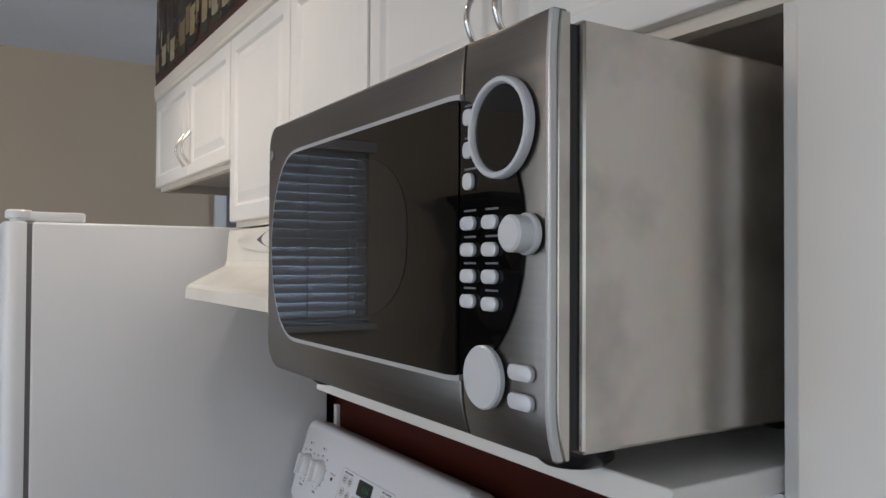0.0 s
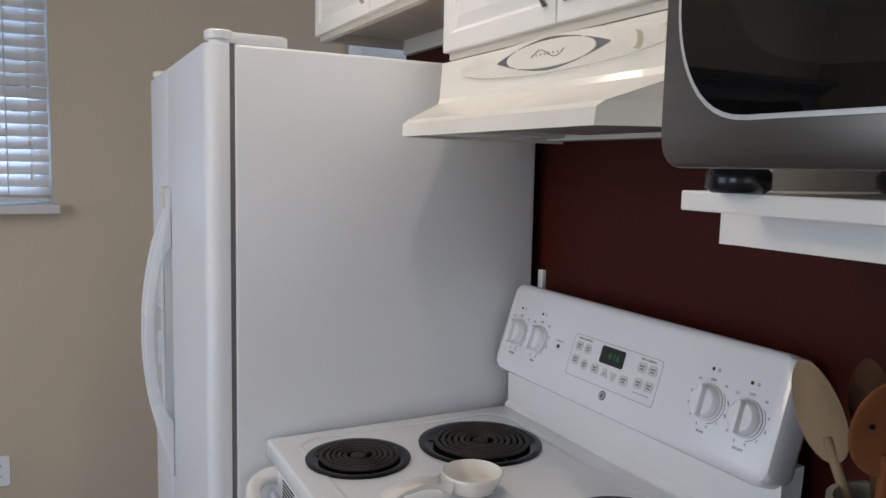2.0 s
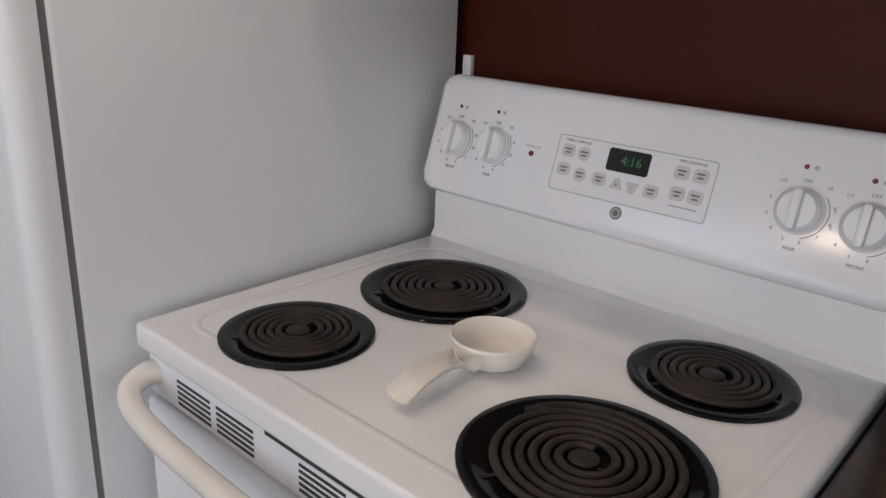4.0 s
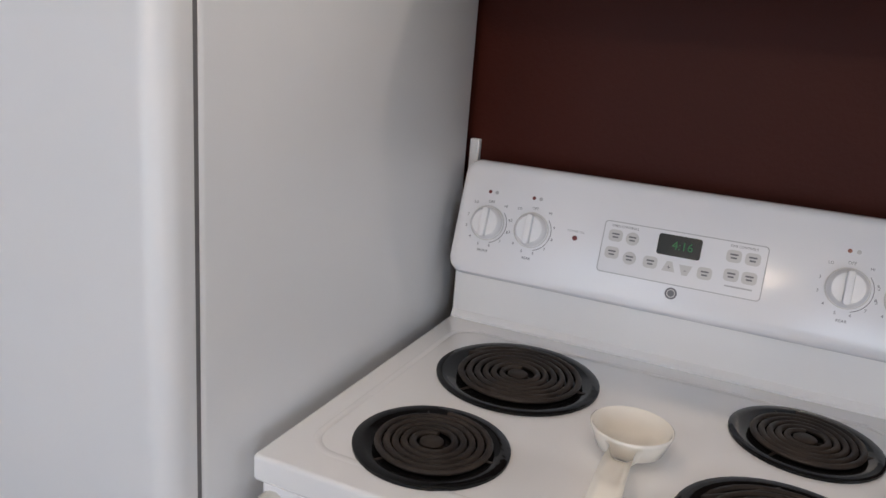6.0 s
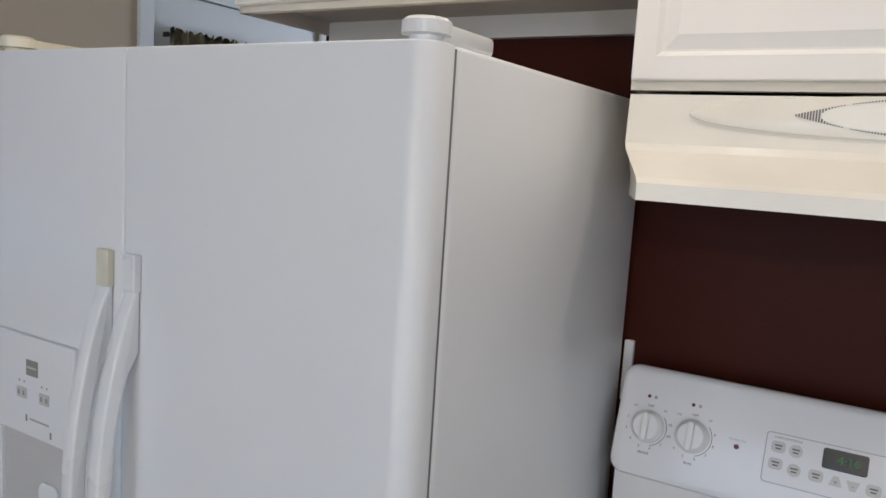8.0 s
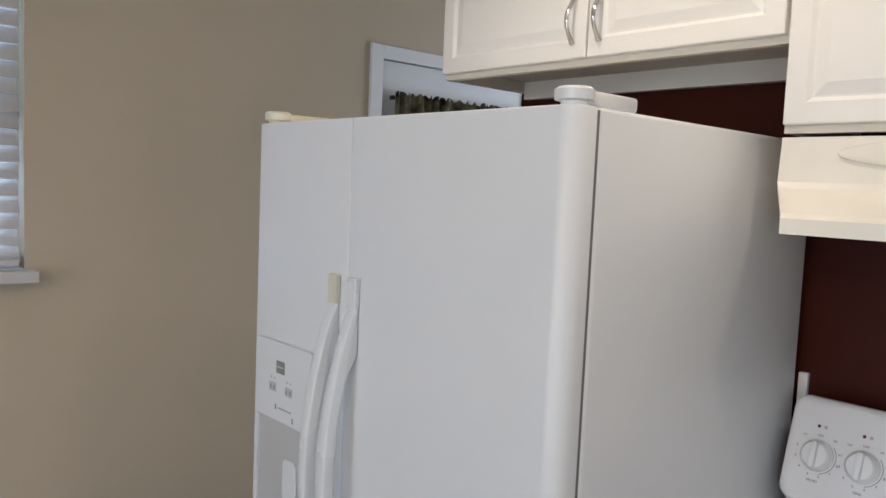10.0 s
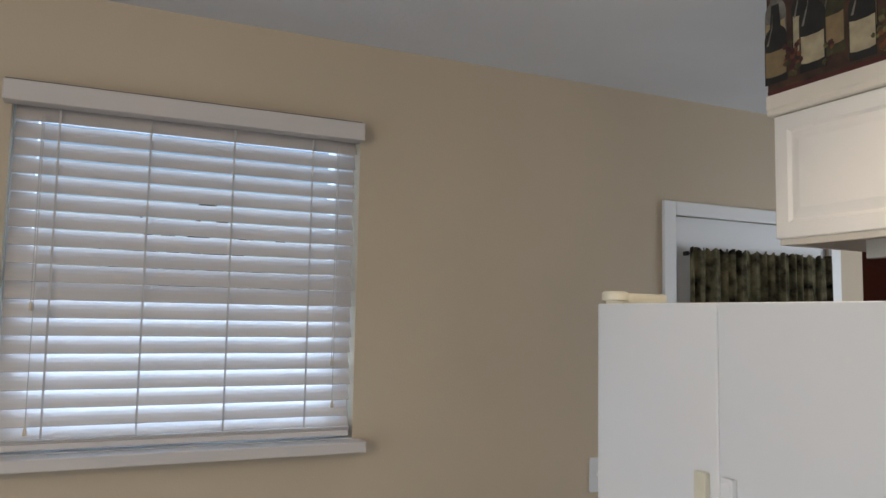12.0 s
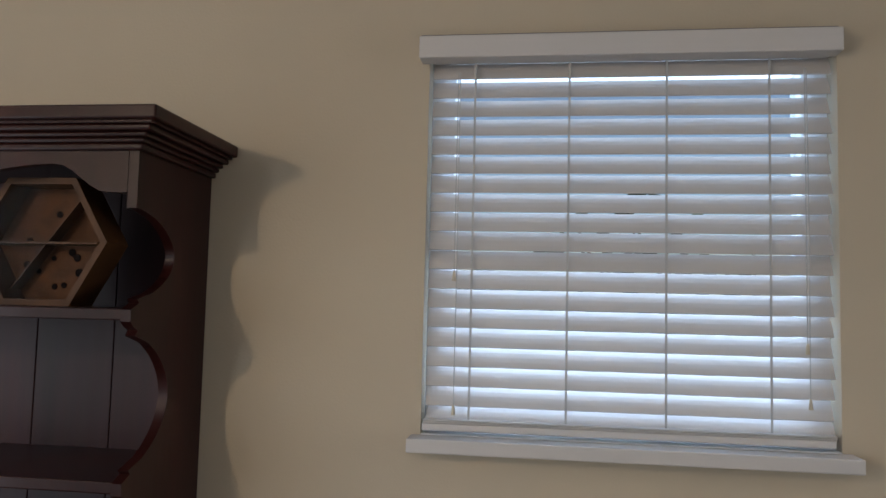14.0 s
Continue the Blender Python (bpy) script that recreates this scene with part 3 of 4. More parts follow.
# two ranks of painted bottles, the rear rank taller, with leaves and fruit between them
for rank, (step, low, tall, depth) in enumerate(((0.082, 2.262, 0.235, 0.0003), (0.105, 2.236, 0.205, 0.0012))):
    y = 0.815
    k = 0
    while y > -1.5:
        w = rng.uniform(0.027, 0.033) * (1 if rank == 0 else 1.15)
        hb, base, d = tall * rng.uniform(0.85, 1.1), low + rng.uniform(0, 0.012), depth + 0.00003 * (k % 5)
        tint = BOTTLE[(0, 1, 0, 2, 0, 3)[rng.randrange(6)] if rank == 0 else rng.randrange(2)]
        bottle = [(-w, 0), (w, 0), (w, hb * 0.58)] + [(w * (0.34 + 0.66 * math.cos(a) ** 1.5), hb * (0.58 + 0.14 * math.sin(a))) for a in (0.4, 0.8, 1.2)] + [(w * 0.34, hb), (-w * 0.34, hb)]
        bottle += [(-w * (0.34 + 0.66 * math.cos(a) ** 1.5), hb * (0.58 + 0.14 * math.sin(a))) for a in (1.2, 0.8, 0.4)] + [(-w, hb * 0.58)]
        part("bottle_print", flat_on_soffit(bottle, y, base, d), tint, paper)
        lw, lz, lh = w * rng.uniform(0.8, 0.94), hb * rng.uniform(0.10, 0.18), hb * rng.uniform(0.28, 0.38)
        sag = 0.003
        label = [(-lw, lz), (-lw * 0.5, lz - sag), (lw * 0.5, lz - sag), (lw, lz), (lw, lz + lh), (lw * 0.5, lz + lh - sag), (-lw * 0.5, lz + lh - sag), (-lw, lz + lh)]
        part("label_print", flat_on_soffit(label, y, base, d + 0.0003), LABELP[rng.randrange(3)], paper)
        part("glint_print", flat_on_soffit([(-w * 0.8, hb * 0.5), (-w * 0.62, hb * 0.5), (-w * 0.25, hb * 0.72), (-w * 0.25, hb * 0.9), (-w * 0.32, hb * 0.72)], y, base, d + 0.00035), BOTTLE[3], paper)
        for a in range(5 if rank == 0 else 6):
            part("fruit_print" if rank else "leaf_print", flat_on_soffit(leaf_outline(rng.uniform(0.008, 0.017) if rank == 0 else rng.uniform(0.005, 0.010)), y - w - rng.uniform(-0.014, 0.02), (2.43 + rng.uniform(0, 0.06)) if rank == 0 else base + rng.uniform(0.0, 0.05), d + 0.0004 + 0.00005 * a), FRUIT[rng.randrange(4)], paper)
        if rank and k % 2 == 0:
            for a in range(26):
                gz = rng.random()
                part("grape_print", flat_on_soffit([(0.0068 * math.cos(6.283 * q / 9), 0.0068 * math.sin(6.283 * q / 9)) for q in range(9)], y - step * 0.5 + rng.uniform(-1, 1) * (0.008 + 0.024 * gz), 2.245 + 0.085 * gz, d + 0.0007 + 0.00003 * a), FRUIT[(1, 1, 0, 3)[a % 4]] if k % 4 else FRUIT[(2, 2, 3, 0)[a % 4]], paper)
        y -= step * rng.uniform(0.85, 1.25)
        k += 1

# ---- range hood ----
hood = thing("range_hood", (EAST, -0.415, 1.545), "almond white under-cabinet range hood with an oval badge", "range hood")
HT, HB = 1.7035, 1.548
yl, yr = -0.040, -0.770
# canopy: upright fascia, then a skirt that flares to a narrower front lip
bm = bmesh.new()
levels = [(-0.285, yl, yr, HT), (-0.291, yl, yr, 1.630), (-0.297, yl - 0.004, yr + 0.004, 1.619), (-0.388, yl - 0.052, yr + 0.071, 1.580), (-0.398, yl - 0.057, yr + 0.076, 1.572), (-0.400, yl - 0.058, yr + 0.077, HB)]
rows = []
for x, a, b, z in levels:
    rows.append([bm.verts.new(c) for c in ((EAST - 0.002, yl, z), (-0.27 if x > -0.3 else -0.25, yl, z), (x, a, z), (x, b, z), (-0.27 if x > -0.3 else -0.25, yr, z), (EAST - 0.002, yr, z))])
for a, b in zip(rows, rows[1:]):
    for i in range(5):
        bm.faces.new((a[i], a[i + 1], b[i + 1], b[i]))
bm.faces.new(rows[0][::-1])
part("canopy", bm, HOODM, hood)
part("underside", prism([(EAST - 0.004, yl - 0.006), (-0.25, yl - 0.006), (-0.392, yl - 0.062), (-0.392, yr + 0.081), (-0.25, yr + 0.006), (EAST - 0.004, yr + 0.006)], "z", 1.572, 1.575), HOODM, hood)
part("grease_filter", box((-0.33, -0.60, 1.560), (-0.06, -0.24, 1.571), 0.002), FILTER, hood)
part("lamp_cover", box((-0.345, -0.225, 1.552), (-0.10, -0.10, 1.571), 0.006), BULBC, hood)
part("rear_lip", box((-0.025, yr + 0.01, 1.553), (EAST - 0.003, yl - 0.01, 1.571), 0.002), HOODM, hood)


def oval(cy, cz, a, b, n=48):
    return [(cy + a * math.cos(2 * math.pi * i / n), cz + b * math.sin(2 * math.pi * i / n)) for i in range(n)]


part("raised_oval", prism(oval(-0.432, 1.676, 0.300, 0.029), "x", -0.2935, -0.286, 0.003), HOODM, hood, smooth=30)
cy, cz = -0.432, 1.677
badge = part("badge", prism(oval(cy, cz, 0.124, 0.021), "x", -0.2948, -0.29), HOODM, hood)
bm = None
for i in range(-43, 44):
    dy = i * 0.0036
    zo = 0.0262 * (1 - (abs(dy) / 0.160) ** 1.7)
    zi = 0.0212 * math.sqrt(max(0.0, 1 - (dy / 0.124) ** 2))
    for lo, hi in ((zi + 0.0008, zo), (-zo, -zi - 0.0008)) if zi > 0.0005 else ((-zo, zo),):
        if hi - lo > 0.001:
            one = box((-0.2944, cy + dy - 0.0010, cz + lo), (-0.2930, cy + dy + 0.0010, cz + hi))
            bm = one if bm is None else merge(bm, one)
part("vent_ribs", bm, INK, hood, "grey ribbed ring round the badge")
part("badge_mark", tube([(-0.2951, cy + 0.046 - 0.05 * q / 12, cz - 0.002 + 0.010 * math.sin(math.pi * q / 12)) for q in range(13)], 0.0008, 6), INK3, badge)
part("badge_mark", tube([(-0.2951, cy + 0.004 - 0.05 * q / 12, cz + 0.004 - 0.010 * math.sin(math.pi * q / 12)) for q in range(13)], 0.0008, 6), INK3, badge)
for i in range(8):
    part("badge_mark", box((-0.2952, cy + 0.045 - 0.012 * i, cz - 0.0015), (-0.2946, cy + 0.042 - 0.012 * i, cz + 0.002)), INK3, badge)
for ky in (-0.628, -0.684):
    part("switch_mark", place(lathe([(0.0042, 0), (0.0062, 0), (0.0062, 0.0026), (0.0042, 0.0026), (0.0042, 0)], (0, 0, 0), 20), pose(-0.2895, ky + 0.006, 1.668, 0, -90)), INK, hood)
    part("switch_knob", place(disc(0.013, 0.012, 20), pose(-0.2915, ky - 0.020, 1.671, 0, -90) @ Matrix.Diagonal((1, 0.7, 1, 1))), YELLOW, hood, "yellowed rocker switch")

# ---- microwave oven ----
mw = thing("microwave_oven", (-0.26, -1.19, 1.471), "stainless steel countertop microwave oven with a black oval window", "microwave")
MY0, MY1, MZ0, MZ1, MX = -1.472, -0.905, 1.495, 1.803, -0.485


def bowed(bm):
    """The front swells: its top and bottom edges curl back."""
    for q in range(7):
        for z in (1.536 - 0.006 * q, 1.762 + 0.006 * q):
            bmesh.ops.bisect_plane(bm, geom=bm.verts[:] + bm.edges[:] + bm.faces[:], plane_co=(0, 0, z), plane_no=(0, 0, 1))
    for v in bm.verts:
        d = max(0.0, (abs(v.co.z - 1.649) - 0.113) / 0.042)
        if d > 0 and v.co.x < MX + 0.012:
            v.co.x += (0.008 if v.co.z < 1.649 else 0.003) * min(1.2, d) ** 2
    return bm


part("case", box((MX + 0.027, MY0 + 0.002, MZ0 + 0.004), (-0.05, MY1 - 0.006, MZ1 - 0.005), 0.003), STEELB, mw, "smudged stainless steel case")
part("case_gap", box((MX + 0.017, MY0 + 0.006, MZ0 + 0.008), (MX + 0.027, MY1 - 0.010, MZ1 - 0.009)), RUBBER, mw)
SEAM = -1.362
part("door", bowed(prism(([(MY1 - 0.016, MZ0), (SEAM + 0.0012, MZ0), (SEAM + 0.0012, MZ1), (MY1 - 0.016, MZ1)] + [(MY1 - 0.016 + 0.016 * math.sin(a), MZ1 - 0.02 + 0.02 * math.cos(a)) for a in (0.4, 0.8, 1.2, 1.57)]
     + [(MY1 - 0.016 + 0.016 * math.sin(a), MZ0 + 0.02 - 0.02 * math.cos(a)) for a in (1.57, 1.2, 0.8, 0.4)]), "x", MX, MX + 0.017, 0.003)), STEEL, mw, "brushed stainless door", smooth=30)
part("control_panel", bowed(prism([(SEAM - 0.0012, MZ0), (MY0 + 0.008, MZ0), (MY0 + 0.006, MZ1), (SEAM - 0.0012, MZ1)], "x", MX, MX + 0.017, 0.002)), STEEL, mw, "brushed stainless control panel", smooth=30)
part("edge_trim", bowed(box((MX - 0.001, MY0 + 0.0035, MZ0 + 0.002), (MX + 0.006, MY0 + 0.0085, MZ1 - 0.001), 0.0015)), SILVER, mw)
part("side_strip", bowed(box((MX + 0.006, MY0 + 0.003, MZ0 + 0.002), (MX + 0.017, MY0 + 0.008, MZ1 - 0.002), 0.001)), STEELB, mw)
WC, WA, WB = 1.650, 0.084, 0.109


def capsule(grow, left=True, right=True, y_in=None):
    """The black window's outline in (y, z), its ends half-ellipses."""
    out = []
    for i in range(25):
        a = math.pi / 2 - math.pi * i / 24
        out.append((-1.345 - (WA + 0.014 + grow) * math.cos(a), WC + (WB + grow) * math.sin(a)))
    for i in range(25):
        a = -math.pi / 2 + math.pi * i / 24
        out.append((-1.012 + (WA + grow) * math.cos(a) ** 0.85 if math.cos(a) > 1e-6 else -1.012, WC + (WB + grow) * math.sin(a)))
    return out


def cut(outline, lo, hi):
    """An outline (y, z) kept between two y values."""
    out = []
    n = len(outline)
    for i in range(n):
        (ya, za), (yb, zb) = outline[i], outline[(i + 1) % n]
        if lo <= ya <= hi:
            out.append((ya, za))
        for c in (lo, hi):
            if (ya - c) * (yb - c) < 0:
                out.append((c, za + (zb - za) * (c - ya) / (yb - ya)))
    return out


part("window_rim", prism(cut(capsule(0.0045), SEAM + 0.0014, 0), "x", MX - 0.0020, MX + 0.002), SILVER, mw, "bright chrome window rim")
part("window_glass", prism(cut(capsule(0), SEAM + 0.0014, 0), "x", MX - 0.0032, MX), BLACKG, mw, "glossy black door glass")
screen = [(-1.136 + 0.143 * (abs(math.cos(a)) ** 0.85) * (1 if math.cos(a) > 0 else -1), WC + 0.004 + 0.081 * (abs(math.sin(a)) ** 0.75) * (1 if math.sin(a) > 0 else -1)) for a in [2 * math.pi * i / 56 for i in range(56)]]
part("window_screen", prism(screen, "x", MX - 0.0036, MX - 0.003), MESHG, mw)
part("panel_glass", prism(cut(capsule(0), -9, SEAM - 0.0014), "x", MX - 0.0030, MX), BLACKG, mw, "black control panel overlay")


def facing(y, z, d=0.0):
    """A pose on the microwave's front: x to the viewer's right, y up, z out of it."""
    return Matrix.Translation((MX - 0.003 - d, y, z)) @ Matrix(((0, 0, -1, 0), (-1, 0, 0, 0), (0, 1, 0, 0), (0, 0, 0, 1)))


for yy, zs in ((-1.3775, (1.741, 1.716, 1.692)), (-1.3775, (1.660, 1.640, 1.620, 1.601)), (-1.406, (1.660, 1.640, 1.620, 1.600))):
    for z in zs:
        top = len(zs) == 3
        part("button", place(plate(0.013 if top else 0.019, 0.013 if top else 0.0105, 0.005, 0.004, 5, 0.0012), facing(yy, z)), BUTTON, mw, smooth=40)
        part("button_legend", place(plate(0.016, 0.0016, 0.0004, 0.0004, 1), facing(yy, z + 0.0098)), INK, mw)
for z in (1.554, 1.534):
    part("button", place(plate(0.027, 0.0115, 0.0052, 0.0045, 5, 0.0012), facing(-1.440, z, -0.003)), BUTTON, mw, smooth=40)
ring = part("display_ring", place(lathe([(0.0315, 0), (0.0368, 0), (0.0368, 0.005), (0.0355, 0.0068), (0.0328, 0.0068), (0.0315, 0.005), (0.0315, 0)], (0, 0, 0), 40), facing(-1.419, 1.727)), BUTTON, mw, smooth=40)
part("display_glass", place(disc(0.0315, 0.0035, 40), facing(-1.419, 1.727)), BLACKG, ring)
part("timer_dial", place(disc(0.0235, 0.0055, 36), facing(-1.399, 1.546)), BUTTON, mw, smooth=30)
part("power_knob", place(lathe([(0.0, 0.018), (0.0108, 0.018), (0.0128, 0.016), (0.0128, 0.005), (0.0145, 0.003), (0.0145, 0)], (0, 0, 0), 32), facing(-1.449, 1.650)), BUTTON, mw, smooth=40)
part("corner_badge", place(disc(0.006, 0.002, 20), facing(-0.921, 1.765, -0.003)), CHROME, mw)
for fx in (-0.398, -0.12):
    for fy in (MY0 + 0.078, MY1 - 0.022):
        part("foot", lathe([(0, 0), (0.026, 0), (0.032, 0.005), (0.032, 0.020), (0.026, 0.0275), (0, 0.0275)], (fx, fy, 1.4712), 24), RUBBER, mw, smooth=50)
bpy.context.view_layer.update()

# ---- electric range ----
st = thing("electric_range", (-0.32, -0.38, FLOOR), "white freestanding electric range with four coil burners", "range")
SY0, SY1, SXF, SZ = -0.760, -0.003, -0.645, 0.940
part("body", box((-0.600, SY0 + 0.004, FLOOR + 0.06), (-0.03, SY1 - 0.004, SZ - 0.037)), ENAMEL2, st)
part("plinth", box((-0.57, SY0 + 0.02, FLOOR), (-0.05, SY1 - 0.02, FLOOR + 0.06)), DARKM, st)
bm = box((SXF, SY0, SZ - 0.036), (-0.040, SY1, SZ), 0.006, 3)
part("cooktop", bm, ENAMEL, st, smooth=40)
# raised rim bead round the cooking surface
rim = rounded(0.470, 0.680, 0.045, 6)
loop = [(x - 0.362, y + (SY0 + SY1) / 2, SZ + 0.0004) for x, y in rim]
part("spill_bead", tube(loop + loop[:1], 0.0055, 8, 0.14), ENAMEL, st, smooth=True)
BURN = ((-0.514, -0.176, 0.078, 0.099), (-0.263, -0.200, 0.101, 0.124), (-0.232, -0.602, 0.078, 0.099), (-0.490, -0.588, 0.101, 0.124))
for bx, by, rc, rp in BURN:
    b = part("drip_pan", lathe([(rp, 0.0005), (rp, 0.004), (rp - 0.003, 0.0055), (rp - 0.014, 0.0045), (rp - 0.022, 0.0014), (rp * 0.5, 0.0009), (0.0, 0.0009)], (bx, by, SZ), 44), PORC, st, "glossy black porcelain drip pan", smooth=50)
    turns = 5.0 if rc < 0.09 else 6.2
    pts, r0 = [], 0.020
    n = int(turns * 34)
    for i in range(n + 1):
        s = i / n
        a = 2 * math.pi * turns * s
        r = r0 + (rc - 0.0035 - r0) * s
        pts.append((bx + r * math.cos(a), by + r * math.sin(a), SZ + 0.0064))
    pts.append((bx + rc, by + 0.012, SZ + 0.005))
    part("coil_element", tube(pts, 0.0047, 7, 0.8), COIL, b, "dark spiral heating coil", smooth=60)
    part("coil_centre", lathe([(0, 0.0085), (0.013, 0.0085), (0.0155, 0.0065), (0.0155, 0.001), (0, 0.001)], (bx, by, SZ), 24), COIL, b, smooth=40)
    for a in (0.5, 2.6, 4.7):
        c, s = math.cos(a), math.sin(a)
        part("coil_support", tube([(bx + 0.015 * c, by + 0.015 * s, SZ + 0.0026), (bx + (rc + 0.006) * c, by + (rc + 0.006) * s, SZ + 0.0026)], 0.0016, 6), COIL, b)

# backguard: upright splash wall and the slanted console
part("splash_wall", prism([(-0.040, SZ - 0.03), (-0.085, SZ - 0.005), (-0.085, SZ + 0.004), (-0.077, SZ + 0.014), (-0.078, 1.06), (-0.030, 1.06)], "y", SY0 + 0.004, SY1 - 0.004), ENAMEL, st, smooth=30)
P0 = Vector((-0.125, SY1, 1.028))
U = Vector((0.298, 0, 0.954)).normalized()
R = Vector((0, -1, 0))
NRM = R.cross(U)
PANEL = Matrix(((R.x, U.x, NRM.x, P0.x), (R.y, U.y, NRM.y, P0.y), (R.z, U.z, NRM.z, P0.z), (0, 0, 0, 1)))
PW, PH = SY1 - SY0, 0.202
bm = plate(PW, PH, 0.028, 0.067, 7, 0.014)
place(bm, PANEL @ Matrix.Translation((PW / 2, PH / 2 + 0.011, -0.067)))
part("console", bm, ENAMEL2, st, "white slanted control console", smooth=45)


def on_panel(r, u, d=0.0):
    return PANEL @ Matrix.Translation((r, u + 0.010, d))


for i, (r, u, word) in enumerate(((0.062, 0.094, "FRONT"), (0.141, 0.095, "REAR"), (0.620, 0.094, "REAR"), (0.697, 0.091, "FRONT"))):
    k = part("knob", place(lathe([(0.0, 0.016), (0.022, 0.016), (0.0265, 0.011), (0.0275, 0.004), (0.030, 0.002), (0.030, 0)], (0, 0, 0), 36), on_panel(r, u)), KNOBM, st, "white round burner knob", smooth=40)
    part("knob_grip", place(prism(rounded(0.0105, 0.050, 0.004, 3), "z", 0.012, 0.027, 0.002), on_panel(r, u)), KNOBM, k, smooth=40)
    part("knob_rim", place(lathe([(0.0285, 0.0024), (0.0302, 0.0024), (0.0302, 0.003), (0.0285, 0.003), (0.0285, 0.0024)], (0, 0, 0), 36), on_panel(r, u)), KEY, k)
    for j in range(8):
        a = radians(165 + j * 30)
        part("dial_mark", letters(str(j + 2), 0.0068, on_panel(r + 0.039 * math.cos(a), u + 0.039 * math.sin(a), 0.0002)), INK, st)
    arc = []
    for rr, turn in ((0.0345, range(13)), (0.0335, range(12, -1, -1))):
        arc += [(rr * math.cos(radians(-75 + 9.5 * q)), rr * math.sin(radians(-75 + 9.5 * q))) for q in turn]
    part("dial_arc", place(prism(arc, "z", 0, 0.0004), on_panel(r, u)), INK, st)
    part("dial_word", letters("OFF", 0.0065, on_panel(r, u + 0.037, 0.0002)), INK, st)
    part("dial_word", letters("LO", 0.006, on_panel(r - 0.027, u + 0.033, 0.0002)), INK, st)
    part("dial_word", letters("HI", 0.006, on_panel(r + 0.027, u + 0.033, 0.0002)), INK, st)
    part("dial_word", letters(word, 0.0062, on_panel(r, u - 0.048, 0.0002)), INK, st)
    for q, (dx, dz) in enumerate(((-0.006, 0.054), (0.006, 0.054))):
        part("burner_mark", place(disc(0.0032, 0.0004, 14), on_panel(r + dx, u + dz)), REDI if q == 0 else INK2, st)
part("indicator_lamp", place(disc(0.0042, 0.002, 16), on_panel(0.216, 0.095)), REDI, st, "small red indicator lamp")
part("dial_word", letters("POWER ON", 0.0052, on_panel(0.216, 0.106, 0.0002)), INK2, st)
CR, CU, CW, CH = 0.385, 0.092, 0.249, 0.084
part("touch_panel", place(plate(CW, CH, 0.006, 0.0006, 4), on_panel(CR, CU)), ENAMEL2, st)
outer, inner = rounded(CW, CH, 0.006, 4), rounded(CW - 0.003, CH - 0.003, 0.005, 4)
bm = bmesh.new()
vo = [bm.verts.new((a, b, 0.0008)) for a, b in outer]
vi = [bm.verts.new((a, b, 0.0008)) for a, b in inner]
for i in range(len(vo)):
    j = (i + 1) % len(vo)
    bm.faces.new((vo[i], vo[j], vi[j], vi[i]))
part("touch_panel_line", place(bm, on_panel(CR, CU)), INK2, st)
part("clock_display", place(plate(0.066, 0.033, 0.004, 0.0016, 4), on_panel(0.381, 0.111)), LCD, st, "dark clock display with green digits")
part("clock_digits", letters("4:16", 0.019, on_panel(0.386, 0.111, 0.0018)), DIGIT, st, "green digits")
keys = [(0.281, 0.111, 0), (0.308, 0.110, 1), (0.280, 0.083, 0), (0.309, 0.079, 1), (0.342, 0.079, 0), (0.371, 0.077, 2), (0.396, 0.077, 3), (0.425, 0.077, 0), (0.462, 0.111, 0), (0.489, 0.111, 0), (0.463, 0.082, 0), (0.489, 0.082, 0)]
for r, u, kind in keys:
    if kind == 0:
        part("touch_key", place(plate(0.022, 0.019, 0.006, 0.001, 4), on_panel(r, u, 0.0004)), KEY, st)
    elif kind == 1:
        part("touch_key", place(disc(0.0105, 0.001, 22), on_panel(r, u, 0.0004)), KEY, st)
    else:
        up = kind == 2
        tri = [(-0.010, -0.007), (0.010, -0.007), (0.004, 0.009), (-0.004, 0.009)]
        part("touch_key", place(prism([(a, b if up else -b) for a, b in tri], "z", 0, 0.001), on_panel(r, u, 0.0004)), KEY, st)
    if kind >= 2:
        part("key_mark", letters("+" if kind == 2 else "-", 0.011, on_panel(r, u - 0.001, 0.0015)), INK, st)
    else:
        for q in range(2):
            part("key_mark", place(plate(0.012 - 0.003 * q, 0.0026, 0.0005, 0.0003, 1), on_panel(r, u + 0.0025 - 0.0052 * q, 0.0014)), INK, st)
part("dial_word", letters("OVEN CONTROLS", 0.0052, on_panel(0.294, 0.1265, 0.001)), INK, st)
part("dial_word", letters("TIME CONTROLS", 0.0052, on_panel(0.474, 0.1265, 0.001)), INK, st)
part("dial_word", place(plate(0.040, 0.0022, 0.0004, 0.0003, 1), on_panel(0.476, 0.0650, 0.0008)), INK2, st)
part("badge", place(lathe([(0, 0.0012), (0.0085, 0.0012), (0.0092, 0.0006), (0.0092, 0)], (0, 0, 0), 28), on_panel(0.382, 0.037)), INK, st, "round dark badge")
part("badge_ring", place(lathe([(0.0052, 0.0016), (0.0066, 0.0016), (0.0066, 0.0012), (0.0052, 0.0012), (0.0052, 0.0016)], (0, 0, 0), 28), on_panel(0.382, 0.037)), KEY, st)

